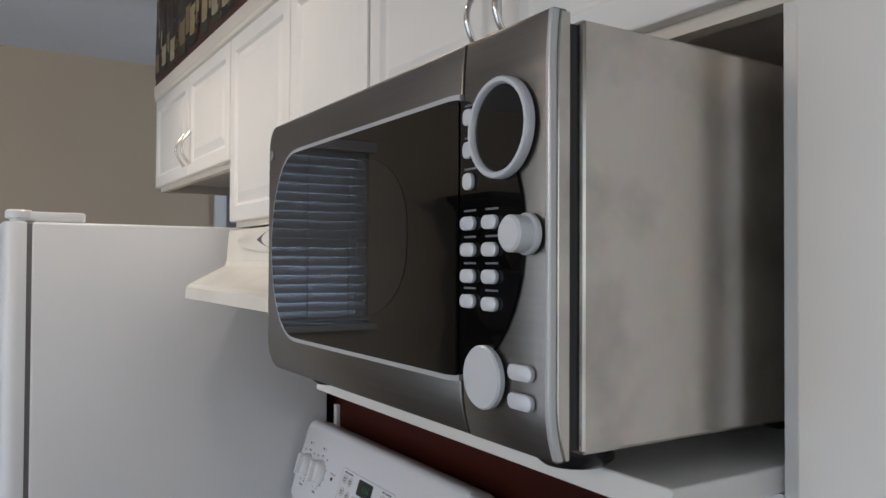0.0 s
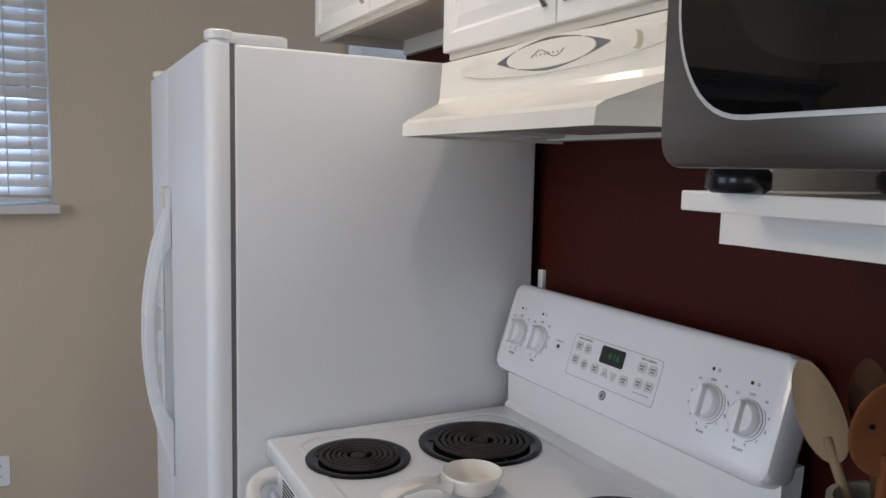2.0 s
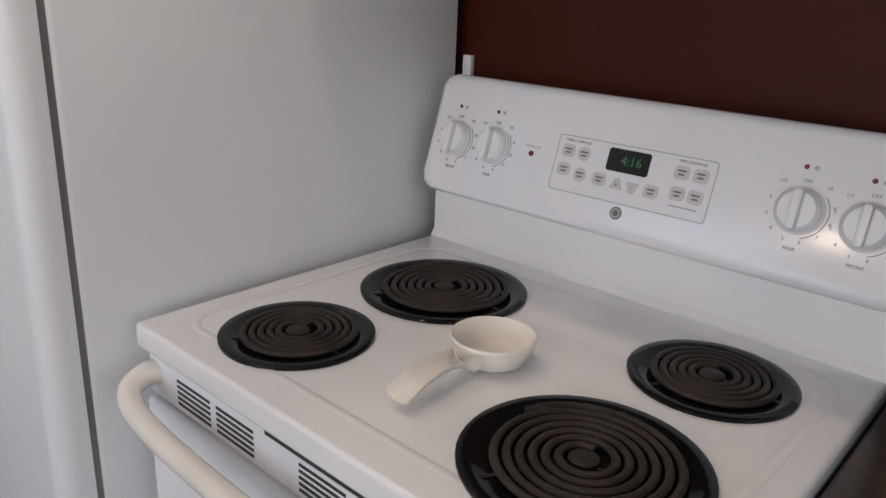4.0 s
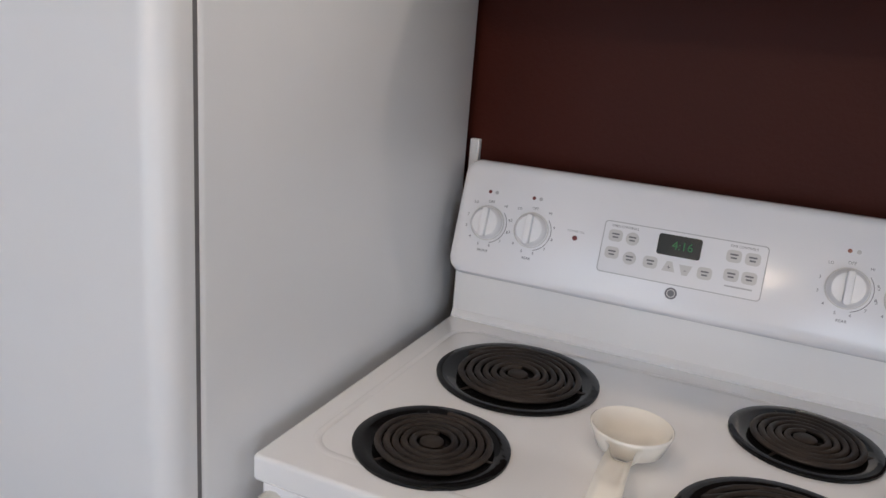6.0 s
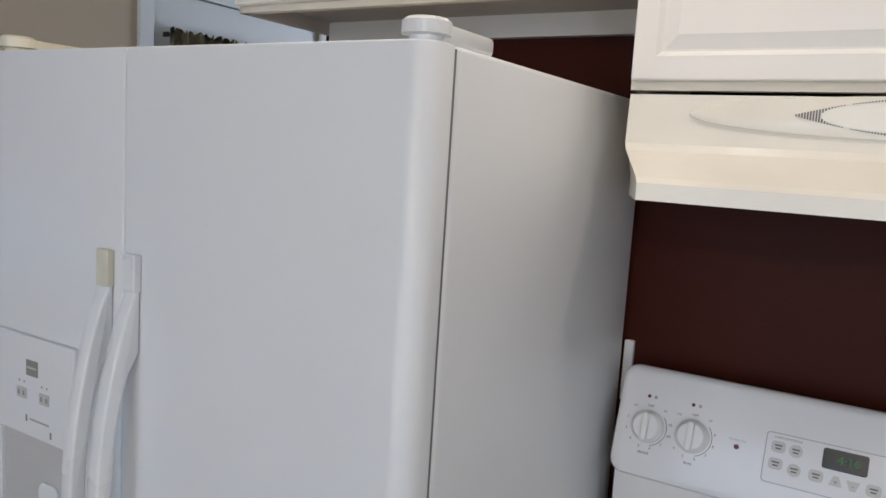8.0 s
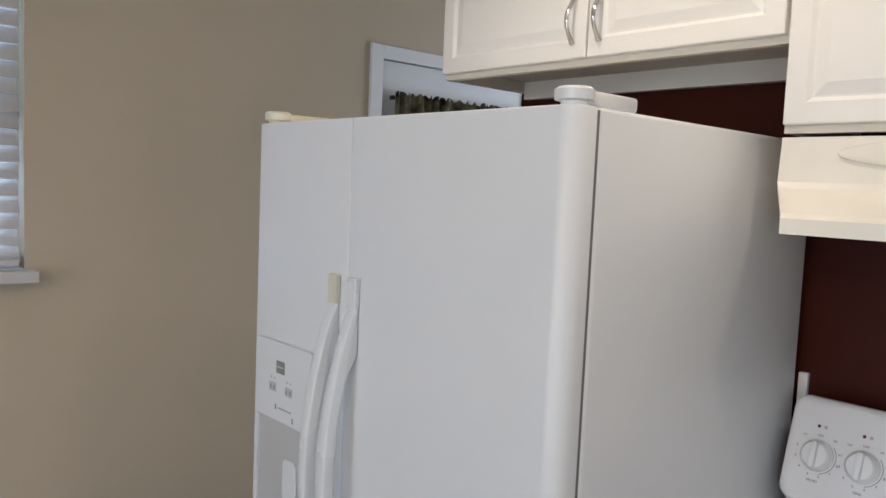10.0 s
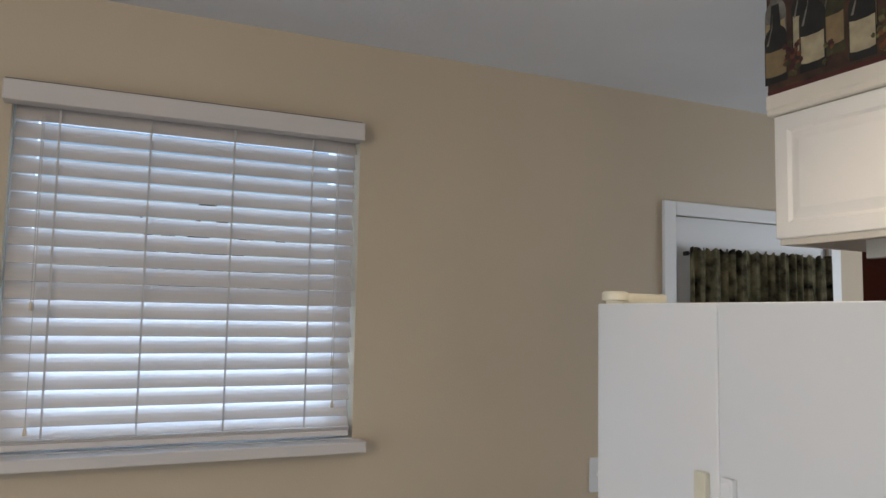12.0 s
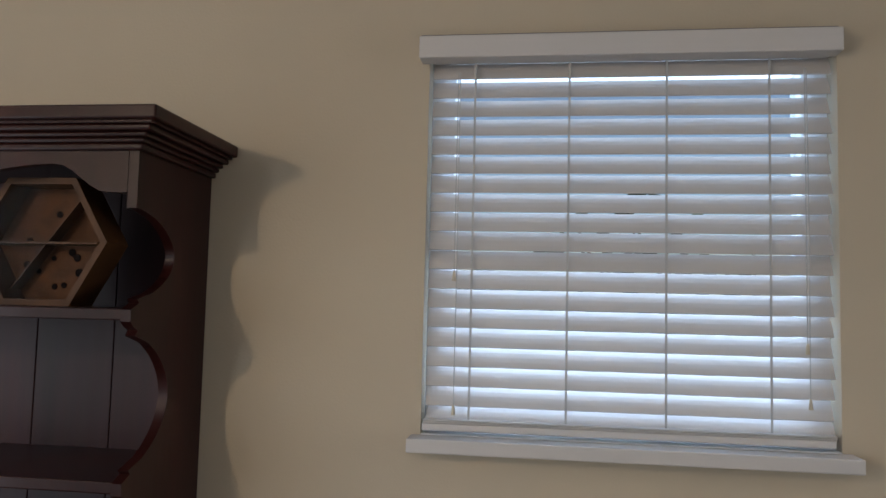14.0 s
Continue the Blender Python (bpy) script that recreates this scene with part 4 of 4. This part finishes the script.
# oven front: vent strip, door and bowed handle
part("vent_strip", box((-0.632, SY0 + 0.006, 0.836), (-0.600, SY1 - 0.006, SZ - 0.042), 0.003), ENAMEL2, st)
for y0 in (-0.080, -0.170, -0.330, -0.420, -0.570, -0.660):
    for q in range(5):
        # no slots are cut: dark boxes on the strip carry their inner shade
        part("vent_slot", box((-0.6328, y0 - 0.076, 0.846 + 0.0080 * q), (-0.630, y0, 0.8498 + 0.0080 * q)), DARKM, st)
# dark box in the gap under the cooktop, in place of its shade
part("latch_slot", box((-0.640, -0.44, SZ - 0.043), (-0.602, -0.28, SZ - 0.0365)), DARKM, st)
od = part("oven_door", box((-0.640, SY0 + 0.004, 0.20), (-0.601, SY1 - 0.004, 0.832), 0.008, 3), ENAMEL, st, smooth=40)
part("oven_window", box((-0.6425, -0.60, 0.42), (-0.639, -0.16, 0.68), 0.001), BLACKG, od)
hp = [(-0.628, SY1 - 0.022, 0.872), (-0.650, SY1 - 0.020, 0.870), (-0.672, SY1 - 0.030, 0.864), (-0.684, SY1 - 0.055, 0.857), (-0.690, SY1 - 0.10, 0.851), (-0.694, SY1 - 0.20, 0.848), (-0.696, (SY0 + SY1) / 2, 0.847)]
mid = (SY0 + SY1)
hp = hp + [(x, mid - y, z) for x, y, z in hp[-2::-1]]
bar = []
for i in range(len(hp) - 1):
    a, b, c, d = (Vector(hp[max(0, min(len(hp) - 1, i + q))]) for q in (-1, 0, 1, 2))
    for q in range(5):
        w = q / 5
        bar.append(0.5 * (2 * b + (c - a) * w + (2 * a - 5 * b + 4 * c - d) * w ** 2 + (3 * b - a - 3 * c + d) * w ** 3))
bar.append(Vector(hp[-1]))
part("door_handle", tube(bar, [0.0155 + 0.0035 * abs(2 * i / (len(bar) - 1) - 1) ** 6 for i in range(len(bar))], 14, 0.95), CERAM, od, "bowed white oven door handle", smooth=60)
part("drawer", box((-0.636, SY0 + 0.004, FLOOR + 0.065), (-0.601, SY1 - 0.004, 0.194), 0.006), ENAMEL, st)

# spoon rest on the cooktop
rest = thing("spoon_rest", (-0.39, -0.396, SZ), "glossy cream ceramic spoon rest lying on the cooktop", "spoon rest")
nu, nv = 34, 14


def rest_shape(u, v, inside):
    """Spoon outline: a round bowl that runs into a handle, its sides curling up."""
    L = -0.058 + 0.220 * u
    if L < 0.055:
        half = math.sqrt(max(0.0, 1 - ((L - 0.0) / 0.0585) ** 2)) * 0.053
        half = max(half, 0.015 if L > 0 else 0.0)
    else:
        half = 0.0155 + 0.0035 * ((L - 0.055) / 0.119)
    if 0.034 < L < 0.056:
        s = (L - 0.034) / 0.022
        s = s * s * (3 - 2 * s)
        big = math.sqrt(max(0.0, 1 - (0.034 / 0.0585) ** 2)) * 0.053
        half = big * (1 - s) + 0.0165 * s
    across = (v - 0.5) * 2
    bowl = max(0.0, 1 - max(0, L - 0.02) / 0.05) if L > 0.02 else 1.0
    e = min(1.0, (L / 0.058) ** 2) if L < 0 else 0.0
    lip = max(abs(across) ** 4, e ** 3)
    base = 0.003 + 0.014 * (1 - bowl) + 0.010 * math.sin(min(1, max(0, (L - 0.05) / 0.07)) * math.pi * 0.75) - 0.016 * max(0, (L - 0.13) / 0.044)
    rimh = (0.038 if bowl > 0.5 else 0.010 + 0.014 * bowl * 2)
    z = base + rimh * lip
    edge = max(abs(across) ** 6, e ** 6, 1.0 if u > 0.999 else 0.0)
    thick = 0.0 if inside else -0.0030 * (1 - edge)
    return Vector((-L, across * half, max(z + thick, 0.0004)))


def rest_piece(i0, i1):
    """The rows of the spoon rest between two stations, inner and outer skin."""
    bm = bmesh.new()
    for inside in (True, False):
        g = [[bm.verts.new(rest_shape(i / (nu - 1), j / (nv - 1), inside)) for j in range(nv)] for i in range(i0, i1 + 1)]
        for a, b in zip(g, g[1:]):
            for j in range(nv - 1):
                bm.faces.new((a[j], b[j], b[j + 1], a[j + 1]))
    bmesh.ops.remove_doubles(bm, verts=bm.verts, dist=0.0001)
    return place(bm, pose(-0.392, -0.396, SZ + 0.0008, 0, 0, 1))


part("bowl", lathe([(0, 0.0006), (0.028, 0.0006), (0.043, 0.010), (0.052, 0.034), (0.0525, 0.0375), (0.0510, 0.0385), (0.0495, 0.0370), (0.041, 0.014), (0.028, 0.0045), (0, 0.0035)], (-0.392, -0.396, SZ + 0.0004), 44), CERAM, rest, smooth=70)
part("handle", rest_piece(16, nu - 1), CERAM, rest, smooth=70)

# ---- counter beside the stove ----
base = thing("base_cabinet", (-0.3, -1.1, FLOOR), "white base cabinet beside the stove", "cabinet")
part("body", box((-0.56, -1.508, FLOOR + 0.09), (EAST - 0.001, -0.764, 0.882)), CAB, base)
part("door", box((-0.581, -1.504, FLOOR + 0.11), (-0.561, -0.768, 0.87), 0.003), CAB, base)
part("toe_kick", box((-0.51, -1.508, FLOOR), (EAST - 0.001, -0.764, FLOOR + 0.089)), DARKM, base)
part("worktop", merge(box((-0.60, -1.5085, 0.883), (EAST - 0.001, -0.7635, 0.921), 0.004), box((EAST - 0.021, -1.508, 0.9215), (EAST - 0.001, -0.7640, 1.02), 0.003)), COUNTER, None, "dark brown mottled laminate worktop with a backsplash", category="worktop")

crock = part("utensil_crock", lathe([(0.0, 0.0), (0.052, 0.0), (0.060, 0.01), (0.066, 0.09), (0.066, 0.185), (0.070, 0.20), (0.070, 0.212), (0.063, 0.212), (0.060, 0.19), (0.058, 0.02), (0.0, 0.015)], (-0.205, -1.000, 0.9215), 36), CROCK, None,
             "grey-green glazed stoneware utensil crock on the worktop", smooth=50, category="crock")


def wooden_spoon(foot, head, w, length, wood, label, holes=(), turn=0.0):
    """A spoon standing in the crock: a tapering handle and a dished oval head."""
    foot, head = Vector(foot), Vector(head)
    axis = (head - foot).normalized()
    face = Vector((-0.75, -0.66, 0.0))
    face = Matrix.Rotation(radians(turn), 3, "Z") @ face
    side = axis.cross(face).normalized()
    face = side.cross(axis).normalized()
    t = thing("wooden_spoon", foot, label, "spoon", "wooden utensils in the crock")
    neck = head - axis * length * 0.42
    part("handle", tube([foot, foot.lerp(neck, 0.5), neck, head - axis * length * 0.25], [0.0055, 0.006, 0.0065, 0.005], 10), wood, t, smooth=60)
    bm = bmesh.new()
    bmesh.ops.create_uvsphere(bm, u_segments=24, v_segments=14, radius=1)
    for v in bm.verts:
        a, b, c = v.co.x * w / 2, v.co.z * length / 2, v.co.y
        dish = 0.012 * (1 - min(1, (v.co.x ** 2 + v.co.z ** 2)))
        off = c * 0.006 + (-dish if c > 0 else -dish * 0.9)
        a *= 1 - 0.12 * v.co.z
        v.co = head + side * a + axis * b + face * off
    bw = part("bowl", bm, wood, t, smooth=80)
    for hx, hz in holes:
        m = Matrix.Translation(head + side * hx + axis * hz + face * 0.0005)
        rot = Matrix((side, axis, face)).transposed().to_4x4()
        # holes are dark discs on the uncut bowl, their shade in the colour
        part("hole", place(disc(0.0030, 0.0012, 14), m @ rot), KNOT, bw)


cx, cy, cz = -0.205, -1.000, 0.945
wooden_spoon((cx + 0.01, cy - 0.02, cz), (-0.212, -0.902, 1.212), 0.072, 0.125, WOODS[0], "pale worn wooden spoon standing in the crock", turn=-48)
wooden_spoon((cx - 0.01, cy + 0.02, cz), (-0.248, -1.012, 1.228), 0.080, 0.112, WOODS[1], "reddish wooden spoon with three holes", ((-0.018, 0.004), (0.012, 0.022), (0.014, -0.012)), turn=10)
wooden_spoon((cx, cy + 0.03, cz), (-0.255, -1.092, 1.218), 0.066, 0.115, WOODS[3], "tan wooden spoon standing in the crock", turn=5)
wooden_spoon((cx - 0.02, cy - 0.02, cz), (-0.150, -0.925, 1.225), 0.050, 0.10, WOODS[2], "dark wooden spoon standing in the crock", turn=-20)
wooden_spoon((cx - 0.02, cy + 0.01, cz), (-0.175, -0.965, 1.262), 0.022, 0.06, WOODS[2], "narrow dark wooden utensil standing in the crock", turn=-60)
wooden_spoon((cx + 0.02, cy + 0.02, cz), (-0.160, -1.040, 1.235), 0.055, 0.10, WOODS[3], "small tan wooden spoon standing in the crock", turn=25)
wk = thing("wire_whisk", (cx, cy, cz), "dark wire whisk with fine loops standing in the crock", "whisk")
part("handle", tube([(cx, cy, cz), (-0.19, -1.01, 1.15)], 0.006, 10), WOODS[2], wk)
rng = random.Random(3)
for i in range(26):
    a, b = rng.uniform(0, 6.28), rng.uniform(0.02, 0.045)
    tip = Vector((-0.19 + b * math.cos(a), -1.05 + 0.07 * rng.uniform(-1, 1), 1.235 + rng.uniform(-0.02, 0.02)))
    part("wire", tube([(-0.19, -1.01, 1.15), Vector((-0.19, -1.01, 1.15)).lerp(tip, 0.5) + Vector((b * 0.5 * math.cos(a), b * math.sin(a), 0)), tip], 0.0007, 4), STRAW, wk)

# white cover strip on the wall between refrigerator and stove
part("wall_cover_plate", box((EAST - 0.012, 0.008, 1.13), (EAST - 0.0005, 0.027, 1.252), 0.002), TRIMW, None, "narrow white cover plate on the brown wall", category="plate")

# ---- refrigerator ----
fr = thing("refrigerator", (-0.35, 0.435, FLOOR), "white side-by-side refrigerator with an ice and water dispenser", "refrigerator")
FY0, FY1, FZ, FXD, FXC, FSE = 0.024, 0.885, 1.715, -0.752, -0.697, 0.533
part("case", box((FXC, FY0, FLOOR + 0.03), (0.0, FY1, FZ), 0.007, 3), FRIDGE, fr, smooth=40)
part("kick_grille", box((FXC - 0.03, FY0 + 0.01, FLOOR + 0.005), (FXC, FY1 - 0.01, FLOOR + 0.08)), GASKET_GAP, fr)
# gasket; its grey also takes in the shaded flange of the case
part("gasket", box((FXC - 0.0097, FY0 + 0.0035, FLOOR + 0.09), (FXC + 0.003, FY1 - 0.0035, FZ - 0.004)), GASKET_GAP, fr)


def fridge_door(y0, y1, round0, round1, name):
    """A door slab whose outer upright edges are rounded."""
    pts = []
    xb = FXC - 0.0095
    for cy0, r, s in ((y0, round0, 1), (y1, round1, -1)):
        seg = [(cy0, xb)] + [(cy0 + s * r * (1 - math.cos(a)), FXD + r - r * math.sin(a)) for a in [math.pi / 2 * i / 8 for i in range(9)]]
        pts += [(x, y) for y, x in (seg if s == 1 else seg[::-1])]
    return prism(pts, "z", FLOOR + 0.09, FZ, 0.003)


d1 = part("door", fridge_door(FY0, FSE - 0.0006, 0.030, 0.004, "right"), FRIDGE, fr, "white fresh food door", smooth=50)
# freezer door is solid; a flat grey plate stands for the dispenser's hollow
DY0, DY1, DZB, DZT = 0.636, 0.850, 0.86, 1.262
fz = fridge_door(FSE + 0.0006, FY1, 0.004, 0.022, "left")
d2 = part("door", fz, FRIDGE, fr, "white freezer door with dispenser", smooth=50)
part("dispenser_panel", box((FXD - 0.010, DY0, 1.095), (FXD - 0.001, DY1, DZT), 0.003), FRIDGEG, d2, "glossy white dispenser control panel")
part("dispenser_surround", merge(box((FXD - 0.010, DY0, 0.83), (FXD - 0.001, DY0 + 0.012, 1.094), 0.002), box((FXD - 0.010, DY1 - 0.012, 0.83), (FXD - 0.001, DY1, 1.094), 0.002), box((FXD - 0.016, DY0 + 0.012, 0.83), (FXD - 0.001, DY1 - 0.012, 0.845), 0.002)), FRIDGEG, d2)
part("dispenser_back", box((FXD - 0.0035, DY0 + 0.012, 0.845), (FXD - 0.001, DY1 - 0.012, 1.094)), KEY, d2)
part("dispenser_paddle", place(plate(0.05, 0.09, 0.015, 0.006, 5, 0.002), Matrix.Translation((FXD - 0.0035, DY0 + 0.07, 0.98)) @ Matrix(((0, 0, -1, 0), (-1, 0, 0, 0), (0, 1, 0, 0), (0, 0, 0, 1)))), FRIDGEG, d2)
part("drip_tray", box((FXD - 0.020, DY0 + 0.02, 0.846), (FXD - 0.004, DY1 - 0.02, 0.856), 0.002), YELLOW, d2)
FX = FXD - 0.0102
part("dispenser_badge", box((FX - 0.0006, 0.730, 1.198), (FX, 0.762, 1.224)), INK3, d2)
part("dispenser_badge", box((FX - 0.0008, 0.733, 1.210), (FX - 0.0004, 0.759, 1.213)), KEY, d2)
for yy in (0.775, 0.712):
    part("dispenser_button", place(plate(0.026, 0.018, 0.002, 0.0012, 3), Matrix.Translation((FX, yy, 1.166)) @ Matrix(((0, 0, -1, 0), (-1, 0, 0, 0), (0, 1, 0, 0), (0, 0, 0, 1)))), KEY, d2)
    for q in (-0.007, 0.007):
        part("dispenser_mark", box((FX - 0.0016, yy + q - 0.002, 1.162), (FX - 0.001, yy + q + 0.002, 1.170)), INK3, d2)
        part("dispenser_mark", box((FX - 0.0006, yy + q - 0.0012, 1.184), (FX, yy + q + 0.0012, 1.187)), INK3, d2)
part("dispenser_mark", box((FX - 0.0006, 0.700, 1.124), (FX, 0.752, 1.127)), INK2, d2)
for yy, zz in ((0.762, 1.120), (0.695, 1.105)):
    part("dispenser_mark", box((FX - 0.0006, yy - 0.002, zz), (FX, yy + 0.002, zz + 0.011)), INK3, d2)


def fridge_handle(y, door_part, cap, lean):
    """A long bowed grip with flat tips that lie on the door."""
    prof_out, prof_in = [], []
    z0, z1 = 0.690, 1.425
    n = 26
    for i in range(n + 1):
        s = i / n
        z = z0 + (z1 - z0) * s
        bow = math.sin(math.pi * min(1, max(0, (s - 0.06) / 0.86))) ** 0.75
        prof_out.append((FXD - 0.010 - 0.058 * bow, z))
        inner = max(0.0, math.sin(math.pi * min(1, max(0, (s - 0.20) / 0.60)))) ** 0.5
        prof_in.append((FXD - 0.001 - 0.042 * inner, z))
    bm = prism(prof_out + prof_in[::-1], "y", y - 0.013, y + 0.013, 0.004, 2)
    h = part("handle", bm, FRIDGEG, door_part, "bowed white grip handle", smooth=50)
    part("handle_cap", box((FXD - 0.0125, y - 0.0135, 1.372), (FXD - 0.0005, y + 0.0135, 1.426), 0.002), cap, door_part)


fridge_handle(0.505, d1, FRIDGEG, 1)
fridge_handle(0.566, d2, YELLOW, -1)
for hy, s in ((FY0 + 0.030, 1), (FY1 - 0.030, -1)):
    part("hinge_cap", merge(lathe([(0, 0.026), (0.023, 0.026), (0.028, 0.022), (0.028, 0.008), (0.019, 0.006), (0.019, 0.0), (0, 0)], (-0.720, hy, FZ + 0.0003), 24),
         prism([(-0.715, hy - 0.020), (-0.600, hy - 0.020), (-0.588, hy - 0.008), (-0.588, hy + 0.008), (-0.600, hy + s * 0.028 if s > 0 else hy + 0.020), (-0.715, hy + 0.020)], "z", FZ + 0.0004, FZ + 0.023, 0.005)),
         FRIDGEG if s > 0 else YELLOW, fr, "white plastic hinge cover" if s > 0 else "yellowed plastic hinge cover", smooth=45)

# ---- hutch in the dining corner ----
hu = thing("hutch", (-3.1, 1.5, FLOOR), "dark cherry wood hutch with scalloped sides and open shelves", "hutch")
HX1, HX0, HF, HBK = -2.475, -3.75, 1.385, NORTH - 0.003
HS1, HS2, HTOP = 1.596, 1.252, 1.925


def side_profile():
    """The side board's outline in (y, z): its front edge is cut in deep scallops between the shelves."""
    pts = [(HBK, 0.86), (HBK, HTOP)]
    pts += [(HF, HTOP), (HF, 1.800)]
    for top, bottom, deep in ((1.800, HS1 + 0.020, 0.150), (HS1 - 0.055, HS2 + 0.020, 0.150), (HS2 - 0.055, 0.93, 0.150)):
        n = 16
        for i in range(n + 1):
            s = i / n
            zz = top + (bottom - top) * s
            pts.append((HF + 0.02 + deep * (max(0, math.sin(math.pi * s)) ** 0.6), zz))
        pts += [(HF + 0.030, bottom - 0.008), (HF + 0.012, bottom - 0.016), (HF, bottom - 0.022), (HF, bottom - 0.046), (HF + 0.012, bottom - 0.056), (HF + 0.03, bottom - 0.064)]
    pts += [(HF, 0.86)]
    return pts


part("side_board", prism(side_profile(), "x", HX1 - 0.022, HX1), CHERRY, hu, smooth=35)
part("side_board", prism(side_profile(), "x", HX0, HX0 + 0.022), CHERRY, hu)
for k in range(6):
    xa = HX0 + 0.022 + k * (HX1 - HX0 - 0.044) / 6
    part("back_plank", box((xa + 0.0008, HBK - 0.014, 0.86), (xa + (HX1 - HX0 - 0.044) / 6 - 0.0008, HBK, HTOP - 0.02), 0.002), CHERRY_SHEEN, hu)
for z in (HS1, HS2):
    part("shelf", box((HX0 + 0.022, HF + 0.004, z - 0.024), (HX1 - 0.022, HBK - 0.014, z), 0.003), CHERRY, hu)
part("top_board", box((HX0 + 0.022, HF + 0.02, HTOP - 0.02), (HX1 - 0.022, HBK - 0.014, HTOP - 0.001)), CHERRY, hu)

def apron_edge(d):
    """Height of the apron's lower edge at a distance in from the nearer side."""
    def ease(q):
        q = min(1.0, max(0.0, q))
        return q * q * (3 - 2 * q)
    return 1.832 + 0.059 * ease((d - 0.045) / 0.115) - 0.022 * ease((d - 0.17) / 0.22)


wide = HX1 - HX0 - 0.045
ap = [(HX1 - 0.0225, HTOP)] + [(HX1 - 0.0225 - wide * q / 60, apron_edge(wide * min(q, 60 - q) / 60)) for q in range(61)] + [(HX0 + 0.0225, HTOP)]
part("front_apron", prism(ap, "y", HF - 0.001, HF + 0.019), CHERRY, hu)
# crown: stacked steps, each wider than the one below
for k, (o, za, zb) in enumerate(((0.012, 1.918, 1.932), (0.020, 1.932, 1.942), (0.030, 1.942, 1.952), (0.044, 1.952, 1.964), (0.052, 1.964, 1.970), (0.066, 1.970, 1.998))):
    part("crown_moulding", box((HX0 - o, HF - o, za), (HX1 + o, HBK, zb), 0.004 if k != 4 else 0.001, 2), CHERRY, hu)
part("base_chest", box((HX0 - 0.02, 1.24, FLOOR), (HX1 + 0.02, HBK, 0.84), 0.004), CHERRY, hu)
part("counter_top", box((HX0 - 0.04, 1.215, 0.8405), (HX1 + 0.04, HBK, 0.8595), 0.004), CHERRY, hu)

hexb = thing("hexagonal_display_box", (-2.72, 1.52, HS1), "six-sided honey wood display box with a glass front", "display box")
R0 = 0.160
cxh, czh, yh = -2.738, HS1 + 0.1390, 1.455
ang0 = 0
hexo = [(cxh + R0 * math.cos(radians(ang0 + 60 * i)), czh + R0 * math.sin(radians(ang0 + 60 * i))) for i in range(6)]
hexi = [(cxh + (R0 - 0.016) * math.cos(radians(ang0 + 60 * i)), czh + (R0 - 0.016) * math.sin(radians(ang0 + 60 * i))) for i in range(6)]
bm = bmesh.new()
for i in range(6):
    j = (i + 1) % 6
    o0, o1, i0, i1 = hexo[i], hexo[j], hexi[i], hexi[j]
    vs = [bm.verts.new((p[0], yy, p[1])) for yy in (yh, yh + 0.085) for p in (o0, o1, i1, i0)]
    for f in ((0, 1, 2, 3), (7, 6, 5, 4), (0, 4, 5, 1), (1, 5, 6, 2), (2, 6, 7, 3), (3, 7, 4, 0)):
        bm.faces.new([vs[q] for q in f])
part("frame", bm, BOXW, hexb)
part("back", prism(hexi, "y", yh + 0.07, yh + 0.078), BOXI, hexb, "speckled wooden back")
for a in (52,):
    c, w = math.cos(radians(a)), math.sin(radians(a))
    ln = R0 * 0.82
    part("divider", prism([(cxh - ln * c - 0.002, czh - ln * w), (cxh - ln * c + 0.002, czh - ln * w), (cxh + ln * c + 0.002, czh + ln * w), (cxh + ln * c - 0.002, czh + ln * w)], "y", yh + 0.030, yh + 0.067), BOXW, hexb)
part("divider", box((cxh - R0 + 0.03, yh + 0.012, czh - 0.004), (cxh + R0 - 0.03, yh + 0.068, czh + 0.001)), BOXW, hexb)
hg = part("glass", prism(hexi, "y", yh + 0.006, yh + 0.009), BOXG, hexb)
hg.visible_shadow = False
rng = random.Random(9)
for i in range(16):
    px, pz = cxh + rng.uniform(-0.09, 0.09), czh + rng.uniform(-0.10, 0.08)
    part("spot", place(disc(rng.uniform(0.005, 0.010), 0.002, 14), Matrix.Translation((px, yh + 0.0695, pz)) @ Matrix.Rotation(radians(90), 4, "X")), KNOT, hexb)

# ---- dining ceiling light ----
cl = thing("ceiling_light", (-3.30, -0.85, CEILING), "flush ceiling light with a frosted glass bowl, lit", "ceiling light")
part("canopy", lathe([(0, 0.0), (0.09, 0.0), (0.09, -0.02), (0.02, -0.05), (0.0, -0.05)], (-3.30, -0.85, CEILING - 0.0005), 32), CHROME, cl, smooth=40)
part("bowl", lathe([(0.16, -0.06), (0.15, -0.10), (0.11, -0.14), (0.05, -0.16), (0.0, -0.163)], (-3.30, -0.85, CEILING), 36), LENS, cl, "glowing frosted bowl", smooth=70)
for bulb_x, bulb_y in KITCHEN:
    copy_thing(cl, Matrix.Translation((bulb_x, bulb_y, CEILING)) @ Matrix.Diagonal((0.32, 0.32, 0.5, 1)))
